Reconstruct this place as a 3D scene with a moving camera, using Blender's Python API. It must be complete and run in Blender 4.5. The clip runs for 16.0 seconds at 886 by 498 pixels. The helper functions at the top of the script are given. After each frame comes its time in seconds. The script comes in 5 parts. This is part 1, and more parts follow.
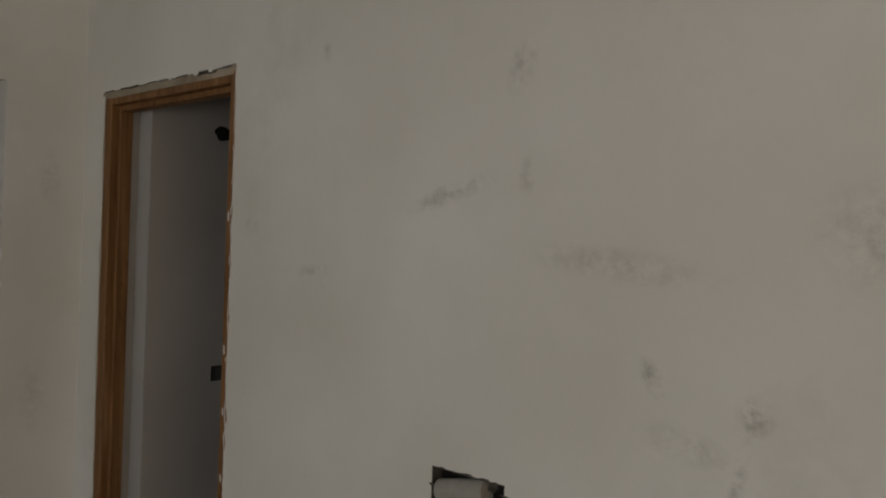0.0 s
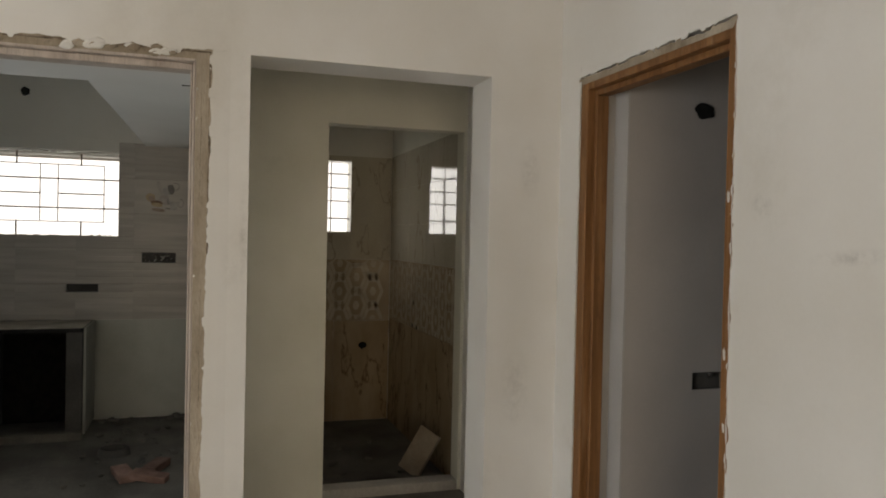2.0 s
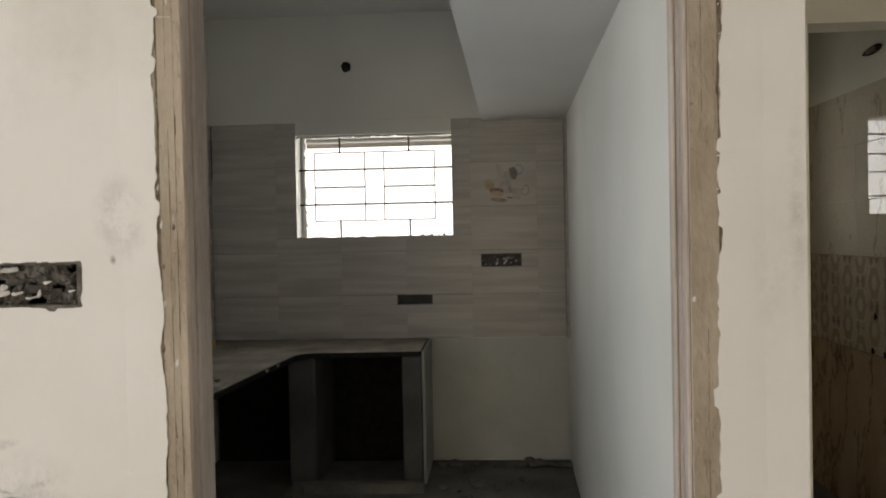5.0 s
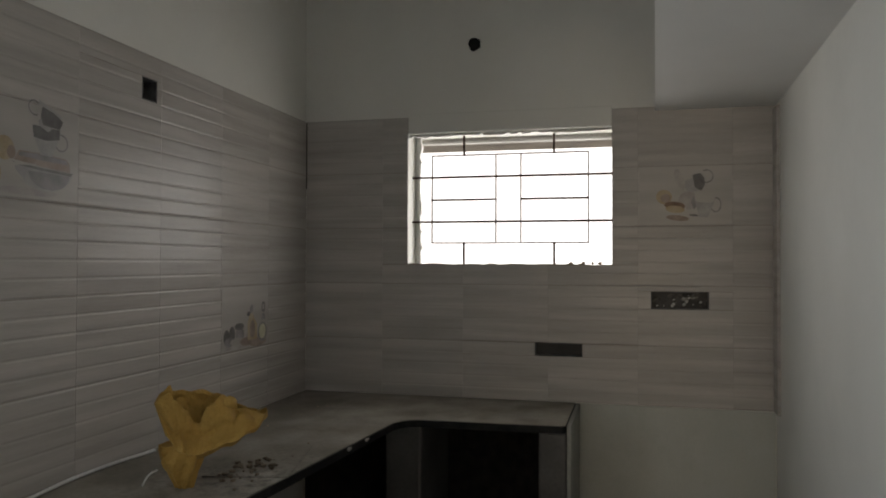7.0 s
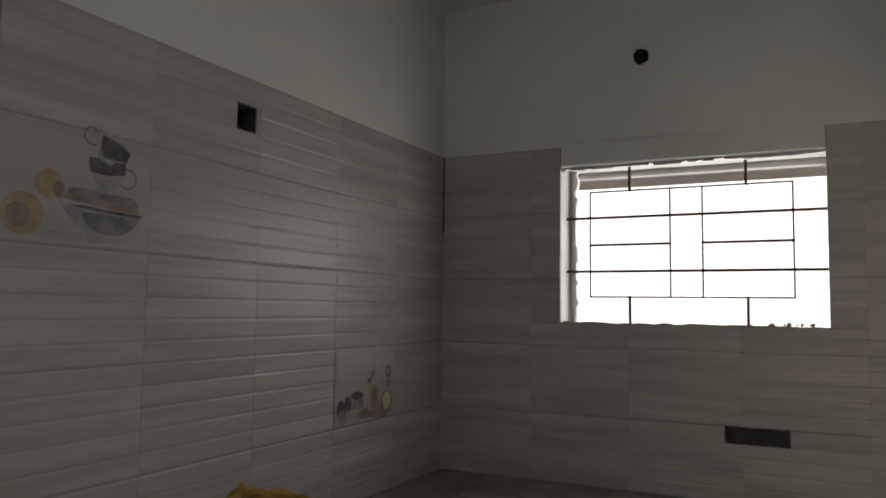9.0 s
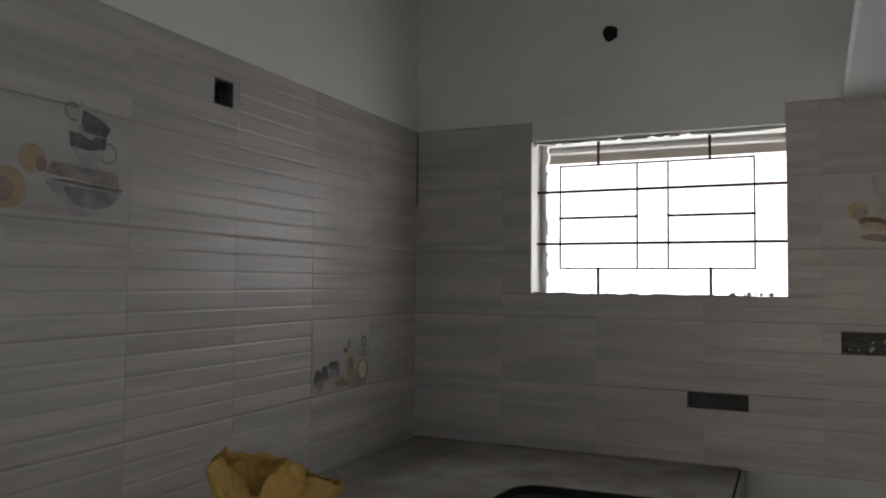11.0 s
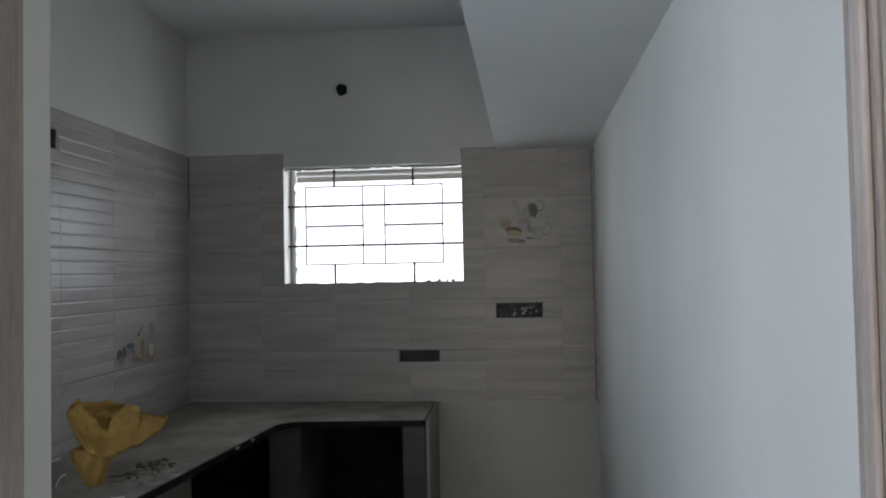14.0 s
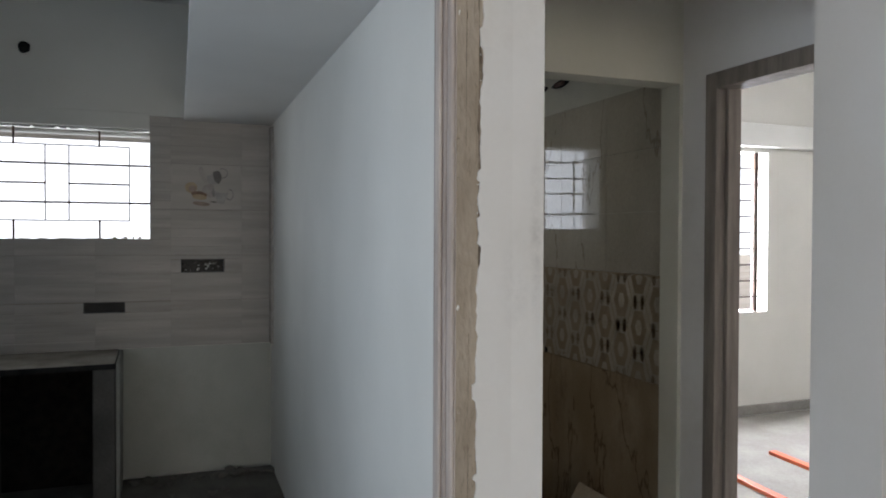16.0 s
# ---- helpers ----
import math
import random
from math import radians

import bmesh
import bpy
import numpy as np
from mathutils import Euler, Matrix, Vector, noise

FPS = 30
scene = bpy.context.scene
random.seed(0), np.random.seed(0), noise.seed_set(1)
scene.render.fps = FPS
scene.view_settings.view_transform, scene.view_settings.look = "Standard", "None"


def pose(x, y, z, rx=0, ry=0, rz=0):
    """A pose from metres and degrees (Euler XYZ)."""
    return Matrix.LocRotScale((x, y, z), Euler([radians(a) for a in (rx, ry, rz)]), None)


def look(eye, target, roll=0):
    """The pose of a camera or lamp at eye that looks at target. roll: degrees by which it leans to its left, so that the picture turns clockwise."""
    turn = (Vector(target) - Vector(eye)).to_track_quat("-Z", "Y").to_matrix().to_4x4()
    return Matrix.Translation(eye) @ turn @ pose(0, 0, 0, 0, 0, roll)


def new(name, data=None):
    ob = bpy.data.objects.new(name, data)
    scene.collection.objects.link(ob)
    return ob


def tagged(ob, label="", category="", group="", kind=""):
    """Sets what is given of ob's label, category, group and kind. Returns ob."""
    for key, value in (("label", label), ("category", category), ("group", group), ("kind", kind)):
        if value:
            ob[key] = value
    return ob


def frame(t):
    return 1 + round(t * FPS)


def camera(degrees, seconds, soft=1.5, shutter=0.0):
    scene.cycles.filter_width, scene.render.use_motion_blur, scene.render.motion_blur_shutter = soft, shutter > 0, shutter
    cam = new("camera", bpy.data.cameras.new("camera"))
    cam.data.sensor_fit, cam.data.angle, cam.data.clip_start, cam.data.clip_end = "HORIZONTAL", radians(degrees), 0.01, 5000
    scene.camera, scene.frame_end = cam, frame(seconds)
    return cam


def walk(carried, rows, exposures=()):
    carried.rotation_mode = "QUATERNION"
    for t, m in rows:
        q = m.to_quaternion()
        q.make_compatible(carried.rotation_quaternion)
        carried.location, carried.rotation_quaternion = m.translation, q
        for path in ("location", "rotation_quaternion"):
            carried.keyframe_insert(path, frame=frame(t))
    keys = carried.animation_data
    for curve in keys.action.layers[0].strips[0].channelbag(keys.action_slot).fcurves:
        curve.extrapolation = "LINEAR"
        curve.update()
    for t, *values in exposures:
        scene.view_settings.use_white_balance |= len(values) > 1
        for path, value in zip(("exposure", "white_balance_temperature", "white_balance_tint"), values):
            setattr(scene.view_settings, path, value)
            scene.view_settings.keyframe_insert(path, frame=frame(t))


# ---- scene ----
cam = camera(60.53, 16.0, 1.9)
# seconds; x, y, z; yaw, pitch, roll
PATH = [
    (0, 0.332, -0.154, 1.653, 39.975, -0.366, -2.015),
    (0.5, 0.334, -0.049, 1.634, 47.803, -0.074, -2.651),
    (1, 0.327, 0.005, 1.598, 56.192, 0.118, -2.779),
    (1.5, 0.185, -0.020, 1.588, 64.147, -0.620, -1.956),
    (2, -0.104, -0.080, 1.579, 72.213, -0.832, -1.230),
    (2.5, -0.313, -0.134, 1.560, 79.102, -0.442, -0.821),
    (3, -0.667, -0.161, 1.553, 87.069, -0.240, -0.110),
    (3.5, -0.961, -0.231, 1.535, 92.759, -0.099, 0.564),
    (4, -1.324, -0.337, 1.536, 92.303, -0.383, 1.305),
    (4.2, -1.432, -0.364, 1.534, 91.835, -1.013, 1.460),
    (6.5, -2.795, -0.623, 1.535, 101.200, 0.348, -0.220),
    (7, -3.101, -0.628, 1.544, 104.057, 1.004, -0.173),
    (7.5, -3.297, -0.657, 1.547, 107.192, 1.624, -0.074),
    (8, -3.557, -0.730, 1.559, 110.717, 2.500, -0.268),
    (8.5, -3.694, -0.749, 1.582, 113.561, 4.074, -0.646),
    (8.7, -3.732, -0.752, 1.587, 114.683, 4.420, -0.709),
    (9.75, -3.738, -0.738, 1.590, 119.600, 3.900, -0.720),
    (10.8, -3.702, -0.723, 1.587, 116.985, 2.616, -0.644),
    (11, -3.665, -0.727, 1.582, 114.445, 2.478, -0.513),
    (11.5, -3.545, -0.730, 1.576, 109.913, 2.174, 0.171),
    (12, -3.350, -0.650, 1.570, 108.249, 2.268, 0.284),
    (12.5, -3.178, -0.559, 1.560, 106.834, 2.489, 0.774),
    (13, -2.962, -0.513, 1.558, 104.069, 2.577, 0.740),
    (13.5, -2.769, -0.543, 1.573, 98.751, 2.224, 1.025),
    (14, -2.547, -0.492, 1.586, 94.588, 1.786, 1.103),
    (14.5, -2.293, -0.437, 1.578, 91.506, 0.975, 1.152),
    (15, -2.078, -0.507, 1.565, 86.695, -0.536, 0.438),
    (15.5, -1.911, -0.636, 1.552, 78.884, -0.934, 0.382),
    (16, -1.791, -0.707, 1.559, 69.150, -0.965, -0.231),
]
EXPOSURES = [
    (0.0, -1.40, 7480, 13.5), (0.5, -1.08, 7480, 13.5), (1.5, -0.68, 7480, 13.5), (2.5, -0.28, 7630, 13.5), (3.5, -0.18, 7530, 13.5), (4.2, -0.15, 7430, 13.5),
    (6.3, 0.02, 7330, 15.5), (7.0, -0.10, 7280, 15.5), (7.5, -0.23, 7280, 15.5), (8.5, -0.28, 7230, 15.5), (11.0, -0.10, 6730, 15.5), (12.0, -0.23, 6630, 15.5), (13.0, -0.11, 6580, 15.5), (13.5, -0.03, 6380, 14.5),
    (14.5, -0.13, 6030, 12.5), (15.0, -0.28, 6080, 12.5), (15.5, -0.13, 6130, 12.5), (16.0, -0.20, 6230, 13.5)]
walk(cam, [(t, pose(x, y, z, 90 + pitch, roll, yaw)) for t, x, y, z, yaw, pitch, roll in PATH], EXPOSURES)

# ---- world, sun and light through the openings ----
world = bpy.data.worlds.new("sky")
scene.world = world
world.use_nodes = True
wn = world.node_tree.nodes
sky = wn.new("ShaderNodeTexSky")
sky.sky_type, sky.sun_disc = "NISHITA", False
sky.sun_elevation, sky.sun_rotation = radians(58), radians(100)
sky.air_density, sky.dust_density = 1.0, 3.0
world.node_tree.links.new(sky.outputs["Color"], wn["Background"].inputs["Color"])
wn["Background"].inputs["Strength"].default_value = 0.12
sun_data = bpy.data.lights.new("sun", "SUN")
sun_data.energy, sun_data.angle, sun_data.color = 3.0, radians(0.5), (1.0, 0.95, 0.88)
sun = new("sun", sun_data)
sun.matrix_world = look((0, 0, 0), (-math.cos(radians(58)) * math.sin(radians(100)), -math.cos(radians(58)) * math.cos(radians(100)), -math.sin(radians(58))))


def opening_lamp(name, eye, target, w, h, watts, colour):
    """The sky's light through one opening of the house."""
    data = bpy.data.lights.new(name, "AREA")
    data.shape, data.size, data.size_y, data.energy, data.color = "RECTANGLE", w, h, watts, colour
    ob = new(name, data)
    ob.matrix_world = look(eye, target)
    return ob


SKY = (0.86, 0.94, 1.0)
opening_lamp("hall_opening_light", (4.5, -1.0, 1.2), (0, -1.0, 2.0), 2.6, 1.8, 73, (1.0, 0.865, 0.65))
opening_lamp("hall_side_light", (0.0, -4.3, 1.3), (0.0, 0, 0.3), 2.4, 1.6, 130, (0.80, 0.90, 1.0))
opening_lamp("utility_light", (-4.05, -2.62, 1.4), (-4.05, 0, 1.75), 0.8, 1.4, 14, (0.66, 0.84, 1.0))
opening_lamp("kitchen_window_light", (-7.27, -1.27, 1.885), (0, -1.27, 1.885), 1.07, 0.69, 7.8, SKY)
opening_lamp("bath_vent_light", (-7.27, 0.93, 1.94), (0, 0.93, 1.94), 0.62, 0.64, 3.4, SKY)
opening_lamp("room_window_light", (-7.32, 3.9, 1.6), (0, 3.9, 1.6), 0.9, 1.35, 240, (0.95, 0.97, 1.0))
# added fill for the side room, through an assumed opening out of view
opening_lamp("side_room_fill", (-1.0, 4.72, 1.6), (-1.0, 0, 1.6), 0.9, 1.0, 1.5, SKY)


# ---- materials ----
def mat(name, c1, c2, scale=3.0, rough=0.8, bump=0.1, fine=60.0, c3=None, dirt=0.35, metal=0.0, stretch=(1, 1, 1), spec=0.3, grain=0.5, each=False):
    """Two-scale noise colour with dirt patches and bump, in object space."""
    m = bpy.data.materials.new(name)
    m.use_nodes = True
    nt = m.node_tree
    n, l = nt.nodes, nt.links
    b = n["Principled BSDF"]
    b.inputs["Roughness"].default_value = rough
    b.inputs["Metallic"].default_value = metal
    b.inputs["Specular IOR Level"].default_value = spec
    tc = n.new("ShaderNodeNewGeometry")
    mp = n.new("ShaderNodeMapping")
    mp.inputs["Scale"].default_value = stretch
    l.new(tc.outputs["Position"], mp.inputs["Vector"])
    place = mp.outputs["Vector"]
    if each:
        oi = n.new("ShaderNodeObjectInfo")
        far = n.new("ShaderNodeMath")
        far.operation, far.inputs[1].default_value = "MULTIPLY", 31.0
        l.new(oi.outputs["Random"], far.inputs[0])
        shift = n.new("ShaderNodeVectorMath")
        l.new(place, shift.inputs[0])
        l.new(far.outputs["Value"], shift.inputs[1])
        place = shift.outputs["Vector"]
    big = n.new("ShaderNodeTexNoise")
    big.inputs["Scale"].default_value, big.inputs["Detail"].default_value = scale, 6
    l.new(place, big.inputs["Vector"])
    ramp = n.new("ShaderNodeValToRGB")
    ramp.color_ramp.elements[0].position, ramp.color_ramp.elements[1].position = 0.35, 0.68
    ramp.color_ramp.elements[0].color, ramp.color_ramp.elements[1].color = (*c1, 1), (*c2, 1)
    l.new(big.outputs["Fac"], ramp.inputs["Fac"])
    small = n.new("ShaderNodeTexNoise")
    small.inputs["Scale"].default_value, small.inputs["Detail"].default_value = fine, 4
    l.new(place, small.inputs["Vector"])
    colour = ramp.outputs["Color"]
    if c3:
        patch = n.new("ShaderNodeTexNoise")
        patch.inputs["Scale"].default_value, patch.inputs["Detail"].default_value, patch.inputs["Roughness"].default_value = scale * 0.6, 9, 0.7
        off = n.new("ShaderNodeMapping")
        off.inputs["Location"].default_value = (7.3, 2.1, 4.4)
        l.new(place, off.inputs["Vector"])
        l.new(off.outputs["Vector"], patch.inputs["Vector"])
        pr = n.new("ShaderNodeMapRange")
        pr.inputs["From Min"].default_value, pr.inputs["From Max"].default_value = 0.56, 0.74
        pr.inputs["To Max"].default_value = dirt
        l.new(patch.outputs["Fac"], pr.inputs["Value"])
        mx = n.new("ShaderNodeMixRGB")
        mx.inputs["Color2"].default_value = (*c3, 1)
        l.new(pr.outputs["Result"], mx.inputs["Fac"])
        l.new(colour, mx.inputs["Color1"])
        colour = mx.outputs["Color"]
    gr = n.new("ShaderNodeMixRGB")
    gr.blend_type = "OVERLAY"
    gr.inputs["Fac"].default_value = grain * 0.4
    l.new(colour, gr.inputs["Color1"])
    l.new(small.outputs["Fac"], gr.inputs["Color2"])
    l.new(gr.outputs["Color"], b.inputs["Base Color"])
    bp = n.new("ShaderNodeBump")
    bp.inputs["Strength"].default_value, bp.inputs["Distance"].default_value = bump, 0.02
    add = n.new("ShaderNodeMath")
    add.operation = "MULTIPLY_ADD"
    add.inputs[1].default_value = 0.3
    l.new(small.outputs["Fac"], add.inputs[0])
    l.new(big.outputs["Fac"], add.inputs[2])
    l.new(add.outputs["Value"], bp.inputs["Height"])
    l.new(bp.outputs["Normal"], b.inputs["Normal"])
    return m


def add_stains_and_shade(m, dark_spots, dark):
    """Scuffs and hand marks on plaster, and dirt with painted shade on the counter: soft ellipses broken up by noise,
    each at its own place.
    """
    nt = m.node_tree
    n, l = nt.nodes, nt.links
    b = n["Principled BSDF"]
    colour = b.inputs["Base Color"].links[0].from_socket
    geo = n.new("ShaderNodeNewGeometry")
    brk = n.new("ShaderNodeTexNoise")
    brk.inputs["Scale"].default_value, brk.inputs["Detail"].default_value, brk.inputs["Roughness"].default_value = 16, 8, 0.75
    l.new(geo.outputs["Position"], brk.inputs["Vector"])
    br = n.new("ShaderNodeMapRange")
    br.inputs["From Min"].default_value, br.inputs["From Max"].default_value = 0.42, 0.66
    l.new(brk.outputs["Fac"], br.inputs["Value"])
    total = None
    for (x, y, z), (sx, sy, sz), tilt, amount in dark_spots:
        mp = n.new("ShaderNodeMapping")
        mp.vector_type = "TEXTURE"
        mp.inputs["Location"].default_value = (x, y, z)
        mp.inputs["Scale"].default_value = (sx, sy, sz)
        mp.inputs["Rotation"].default_value = (0, radians(tilt), 0) if sy > 0.5 else (radians(tilt), 0, 0)
        l.new(geo.outputs["Position"], mp.inputs["Vector"])
        ln = n.new("ShaderNodeVectorMath")
        ln.operation = "LENGTH"
        l.new(mp.outputs["Vector"], ln.inputs[0])
        mr = n.new("ShaderNodeMapRange")
        mr.inputs["From Min"].default_value, mr.inputs["From Max"].default_value = 1.0, 0.15
        mr.inputs["To Max"].default_value = amount
        l.new(ln.outputs["Value"], mr.inputs["Value"])
        if total is None:
            total = mr.outputs["Result"]
        else:
            s = n.new("ShaderNodeMath")
            s.operation = "MAXIMUM"
            l.new(total, s.inputs[0])
            l.new(mr.outputs["Result"], s.inputs[1])
            total = s.outputs["Value"]
    mul = n.new("ShaderNodeMath")
    mul.operation = "MULTIPLY"
    l.new(total, mul.inputs[0])
    l.new(br.outputs["Result"], mul.inputs[1])
    mx = n.new("ShaderNodeMixRGB")
    mx.inputs["Color2"].default_value = (*dark, 1)
    l.new(mul.outputs["Value"], mx.inputs["Fac"])
    l.new(colour, mx.inputs["Color1"])
    l.new(mx.outputs["Color"], b.inputs["Base Color"])
    return m


def add_veins(m, scale, stretch, width, colour, amount):
    """Thin wandering veins of marble: the level lines of a stretched noise."""
    nt = m.node_tree
    n, l = nt.nodes, nt.links
    b = n["Principled BSDF"]
    base = b.inputs["Base Color"].links[0].from_socket
    geo = n.new("ShaderNodeNewGeometry")
    mp = n.new("ShaderNodeMapping")
    mp.inputs["Scale"].default_value = stretch
    l.new(geo.outputs["Position"], mp.inputs["Vector"])
    no = n.new("ShaderNodeTexNoise")
    no.inputs["Scale"].default_value, no.inputs["Detail"].default_value, no.inputs["Roughness"].default_value = scale, 5, 0.6
    l.new(mp.outputs["Vector"], no.inputs["Vector"])
    sub = n.new("ShaderNodeMath")
    sub.operation = "SUBTRACT"
    sub.inputs[1].default_value = 0.5
    l.new(no.outputs["Fac"], sub.inputs[0])
    ab = n.new("ShaderNodeMath")
    ab.operation = "ABSOLUTE"
    l.new(sub.outputs["Value"], ab.inputs[0])
    mr = n.new("ShaderNodeMapRange")
    mr.inputs["From Min"].default_value, mr.inputs["From Max"].default_value = width, 0.0
    mr.inputs["To Max"].default_value = amount
    l.new(ab.outputs["Value"], mr.inputs["Value"])
    mx = n.new("ShaderNodeMixRGB")
    mx.inputs["Color2"].default_value = (*colour, 1)
    l.new(mr.outputs["Result"], mx.inputs["Fac"])
    l.new(base, mx.inputs["Color1"])
    l.new(mx.outputs["Color"], b.inputs["Base Color"])
    return m


def vary(m, amount=0.25):
    """Each piece a little lighter or darker, by Object Info's Random."""
    nt = m.node_tree
    n, l = nt.nodes, nt.links
    b = n["Principled BSDF"]
    colour = b.inputs["Base Color"].links[0].from_socket
    oi = n.new("ShaderNodeObjectInfo")
    mr = n.new("ShaderNodeMapRange")
    mr.inputs["To Min"].default_value, mr.inputs["To Max"].default_value = 1 - amount, 1 + amount
    l.new(oi.outputs["Random"], mr.inputs["Value"])
    hsv = n.new("ShaderNodeHueSaturation")
    l.new(mr.outputs["Result"], hsv.inputs["Value"])
    l.new(colour, hsv.inputs["Color"])
    l.new(hsv.outputs["Color"], b.inputs["Base Color"])
    return m


PUTTY = mat("wall_putty", (0.71, 0.69, 0.65), (0.80, 0.79, 0.77), 1.3, 0.75, 0.03, 70, (0.55, 0.52, 0.46), 0.5, grain=0.12)
add_stains_and_shade(PUTTY, [
    ((-1.032, 1.506, 1.80), (0.20, 1, 0.035), -16, 0.55),
    ((-1.962, 1.506, 1.69), (0.05, 1, 0.05), 0, 0.45),
    ((-1.632, 1.506, 1.55), (0.16, 1, 0.025), -5, 0.35),
    ((-0.782, 1.506, 1.84), (0.03, 1, 0.06), 0, 0.5),
    ((-0.807, 1.506, 2.13), (0.05, 1, 0.09), 20, 0.45),
    ((-1.582, 1.506, 2.27), (0.03, 1, 0.05), 0, 0.4),
    ((-0.532, 1.506, 1.62), (0.3, 1, 0.05), 5, 0.35),
    ((-0.182, 1.506, 1.31), (0.05, 1, 0.05), 30, 0.7),
    ((-0.417, 1.506, 1.36), (0.03, 1, 0.06), -30, 0.7),
    ((-0.212, 1.506, 1.17), (0.02, 1, 0.12), 10, 0.6),
    ((-0.332, 1.506, 1.22), (0.12, 1, 0.05), 10, 0.35),
    ((0.068, 1.506, 1.70), (0.18, 1, 0.14), 10, 0.4),
    ((-3.299, -1.39, 1.03), (1, 0.11, 0.11), 20, 0.38),
    ((-3.299, -1.365, 0.92), (1, 0.10, 0.04), 5, 0.45),
    ((-3.299, -1.455, 1.135), (1, 0.05, 0.012), 12, 0.8),
    ((-3.299, -1.37, 1.06), (1, 0.035, 0.012), 20, 0.8),
    ((-3.299, -1.45, 1.045), (1, 0.04, 0.006), -12, 0.9),
    ((-3.299, -1.345, 0.985), (1, 0.012, 0.03), 25, 0.7),
    ((-3.299, -1.30, 0.90), (1, 0.006, 0.05), 25, 0.6),
    ((-3.299, -1.385, 0.868), (1, 0.010, 0.010), 0, 1.0),
    ((-3.299, -1.365, 0.845), (1, 0.016, 0.006), -30, 0.9),
    ((-3.299, -1.205, 0.86), (1, 0.03, 0.007), 10, 0.8),
    ((-3.299, -1.145, 1.00), (1, 0.006, 0.02), 20, 0.8),
    ((-3.299, -1.195, 1.58), (1, 0.06, 0.10), 10, 0.45),
    ((-3.299, 0.045, 1.45), (1, 0.05, 0.16), 0, 0.16),
    ((-3.299, 0.09, 1.55), (1, 0.022, 0.25), 0, 0.32),
    ((-3.299, 1.305, 0.9), (1, 0.08, 0.2), 0, 0.25),
    ((-3.299, 1.355, 1.9), (1, 0.06, 0.15), 0, 0.25),
    ((-3.299, -1.47, 1.09), (1, 0.035, 0.02), 15, 1.0),
    ((-3.299, -1.43, 1.03), (1, 0.03, 0.008), 5, 1.0),
    ((-3.299, -1.42, 0.965), (1, 0.022, 0.007), -8, 1.0),
    ((-3.299, -1.24, 0.93), (1, 0.012, 0.006), 0, 1.0),
    ((-3.299, -1.52, 1.075), (1, 0.006, 0.005), 0, 1.0),
    ((-3.299, -1.21, 1.50), (1, 0.008, 0.012), 0, 0.9)], (0.16, 0.145, 0.125))
PAINT = mat("kitchen_paint", (0.68, 0.665, 0.615), (0.76, 0.745, 0.695), 1.2, 0.7, 0.03, 80, (0.52, 0.51, 0.47), 0.25, grain=0.1)
GREEN = mat("vestibule_putty", (0.64, 0.63, 0.54), (0.74, 0.73, 0.645), 1.8, 0.8, 0.03, 90, (0.40, 0.40, 0.33), 0.4, grain=0.12)
ROOMWHITE = mat("room_paint", (0.70, 0.70, 0.66), (0.78, 0.78, 0.75), 1.2, 0.7, 0.03, 80, grain=0.1)
CEIL = mat("ceiling_paint", (0.68, 0.67, 0.65), (0.74, 0.73, 0.71), 1.5, 0.8, 0.03, 80, grain=0.1)
CEMENT = mat("cement_floor", (0.10, 0.093, 0.082), (0.19, 0.178, 0.16), 2.2, 0.95, 0.5, 45, (0.07, 0.065, 0.06), 0.7)
SCREED = mat("pale_screed", (0.30, 0.285, 0.26), (0.40, 0.385, 0.355), 2.5, 0.95, 0.3, 50, (0.2, 0.19, 0.17), 0.5)
MORTAR = mat("rough_mortar", (0.30, 0.245, 0.185), (0.47, 0.405, 0.325), 5, 0.95, 0.6, 90, (0.20, 0.15, 0.10), 0.8, stretch=(1, 1, 0.5), grain=0.35)
GREYWOOD = mat("primed_wood", (0.42, 0.355, 0.31), (0.57, 0.50, 0.45), 5, 0.75, 0.35, 60, (0.27, 0.21, 0.165), 0.5, stretch=(3, 3, 0.5))
ORANGEWOOD = mat("varnished_wood", (0.19, 0.085, 0.03), (0.31, 0.15, 0.06), 5, 0.55, 0.25, 70, (0.40, 0.30, 0.2), 0.5, stretch=(7, 7, 0.4))
STOPWOOD = mat("dull_primed_wood", (0.35, 0.295, 0.26), (0.47, 0.41, 0.37), 4, 0.75, 0.3, 60, (0.25, 0.20, 0.17), 0.5, stretch=(2.5, 2.5, 0.6))
DARKWOOD = mat("grey_brown_frame", (0.20, 0.17, 0.14), (0.29, 0.25, 0.21), 5, 0.75, 0.3, 60, stretch=(6, 6, 0.5))
GRANITE = mat("black_granite", (0.012, 0.012, 0.013), (0.022, 0.021, 0.02), 20, 0.5, 0.02, 300, (0.03, 0.028, 0.025), 0.4, spec=0.08)
DUST = mat("dusty_counter_top", (0.21, 0.19, 0.16), (0.38, 0.35, 0.305), 4.0, 0.85, 0.15, 70, (0.14, 0.125, 0.105), 0.6)
# dark dirt near the bag with its shade painted in; darker strips along walls
add_stains_and_shade(DUST, [((-5.30, -1.88, 0.836), (0.50, 0.52, 1), 0, 0.85), ((-4.9, -1.95, 0.836), (0.5, 0.55, 1), 0, 0.8), ((-5.62, -1.80, 0.836), (0.25, 0.51, 1), 0, 0.5), ((-6.98, -1.6, 0.836), (0.10, 1.4, 1), 0, 0.6), ((-6.0, -2.40, 0.836), (1.6, 0.505, 1), 0, 0.25)], (0.045, 0.04, 0.032))
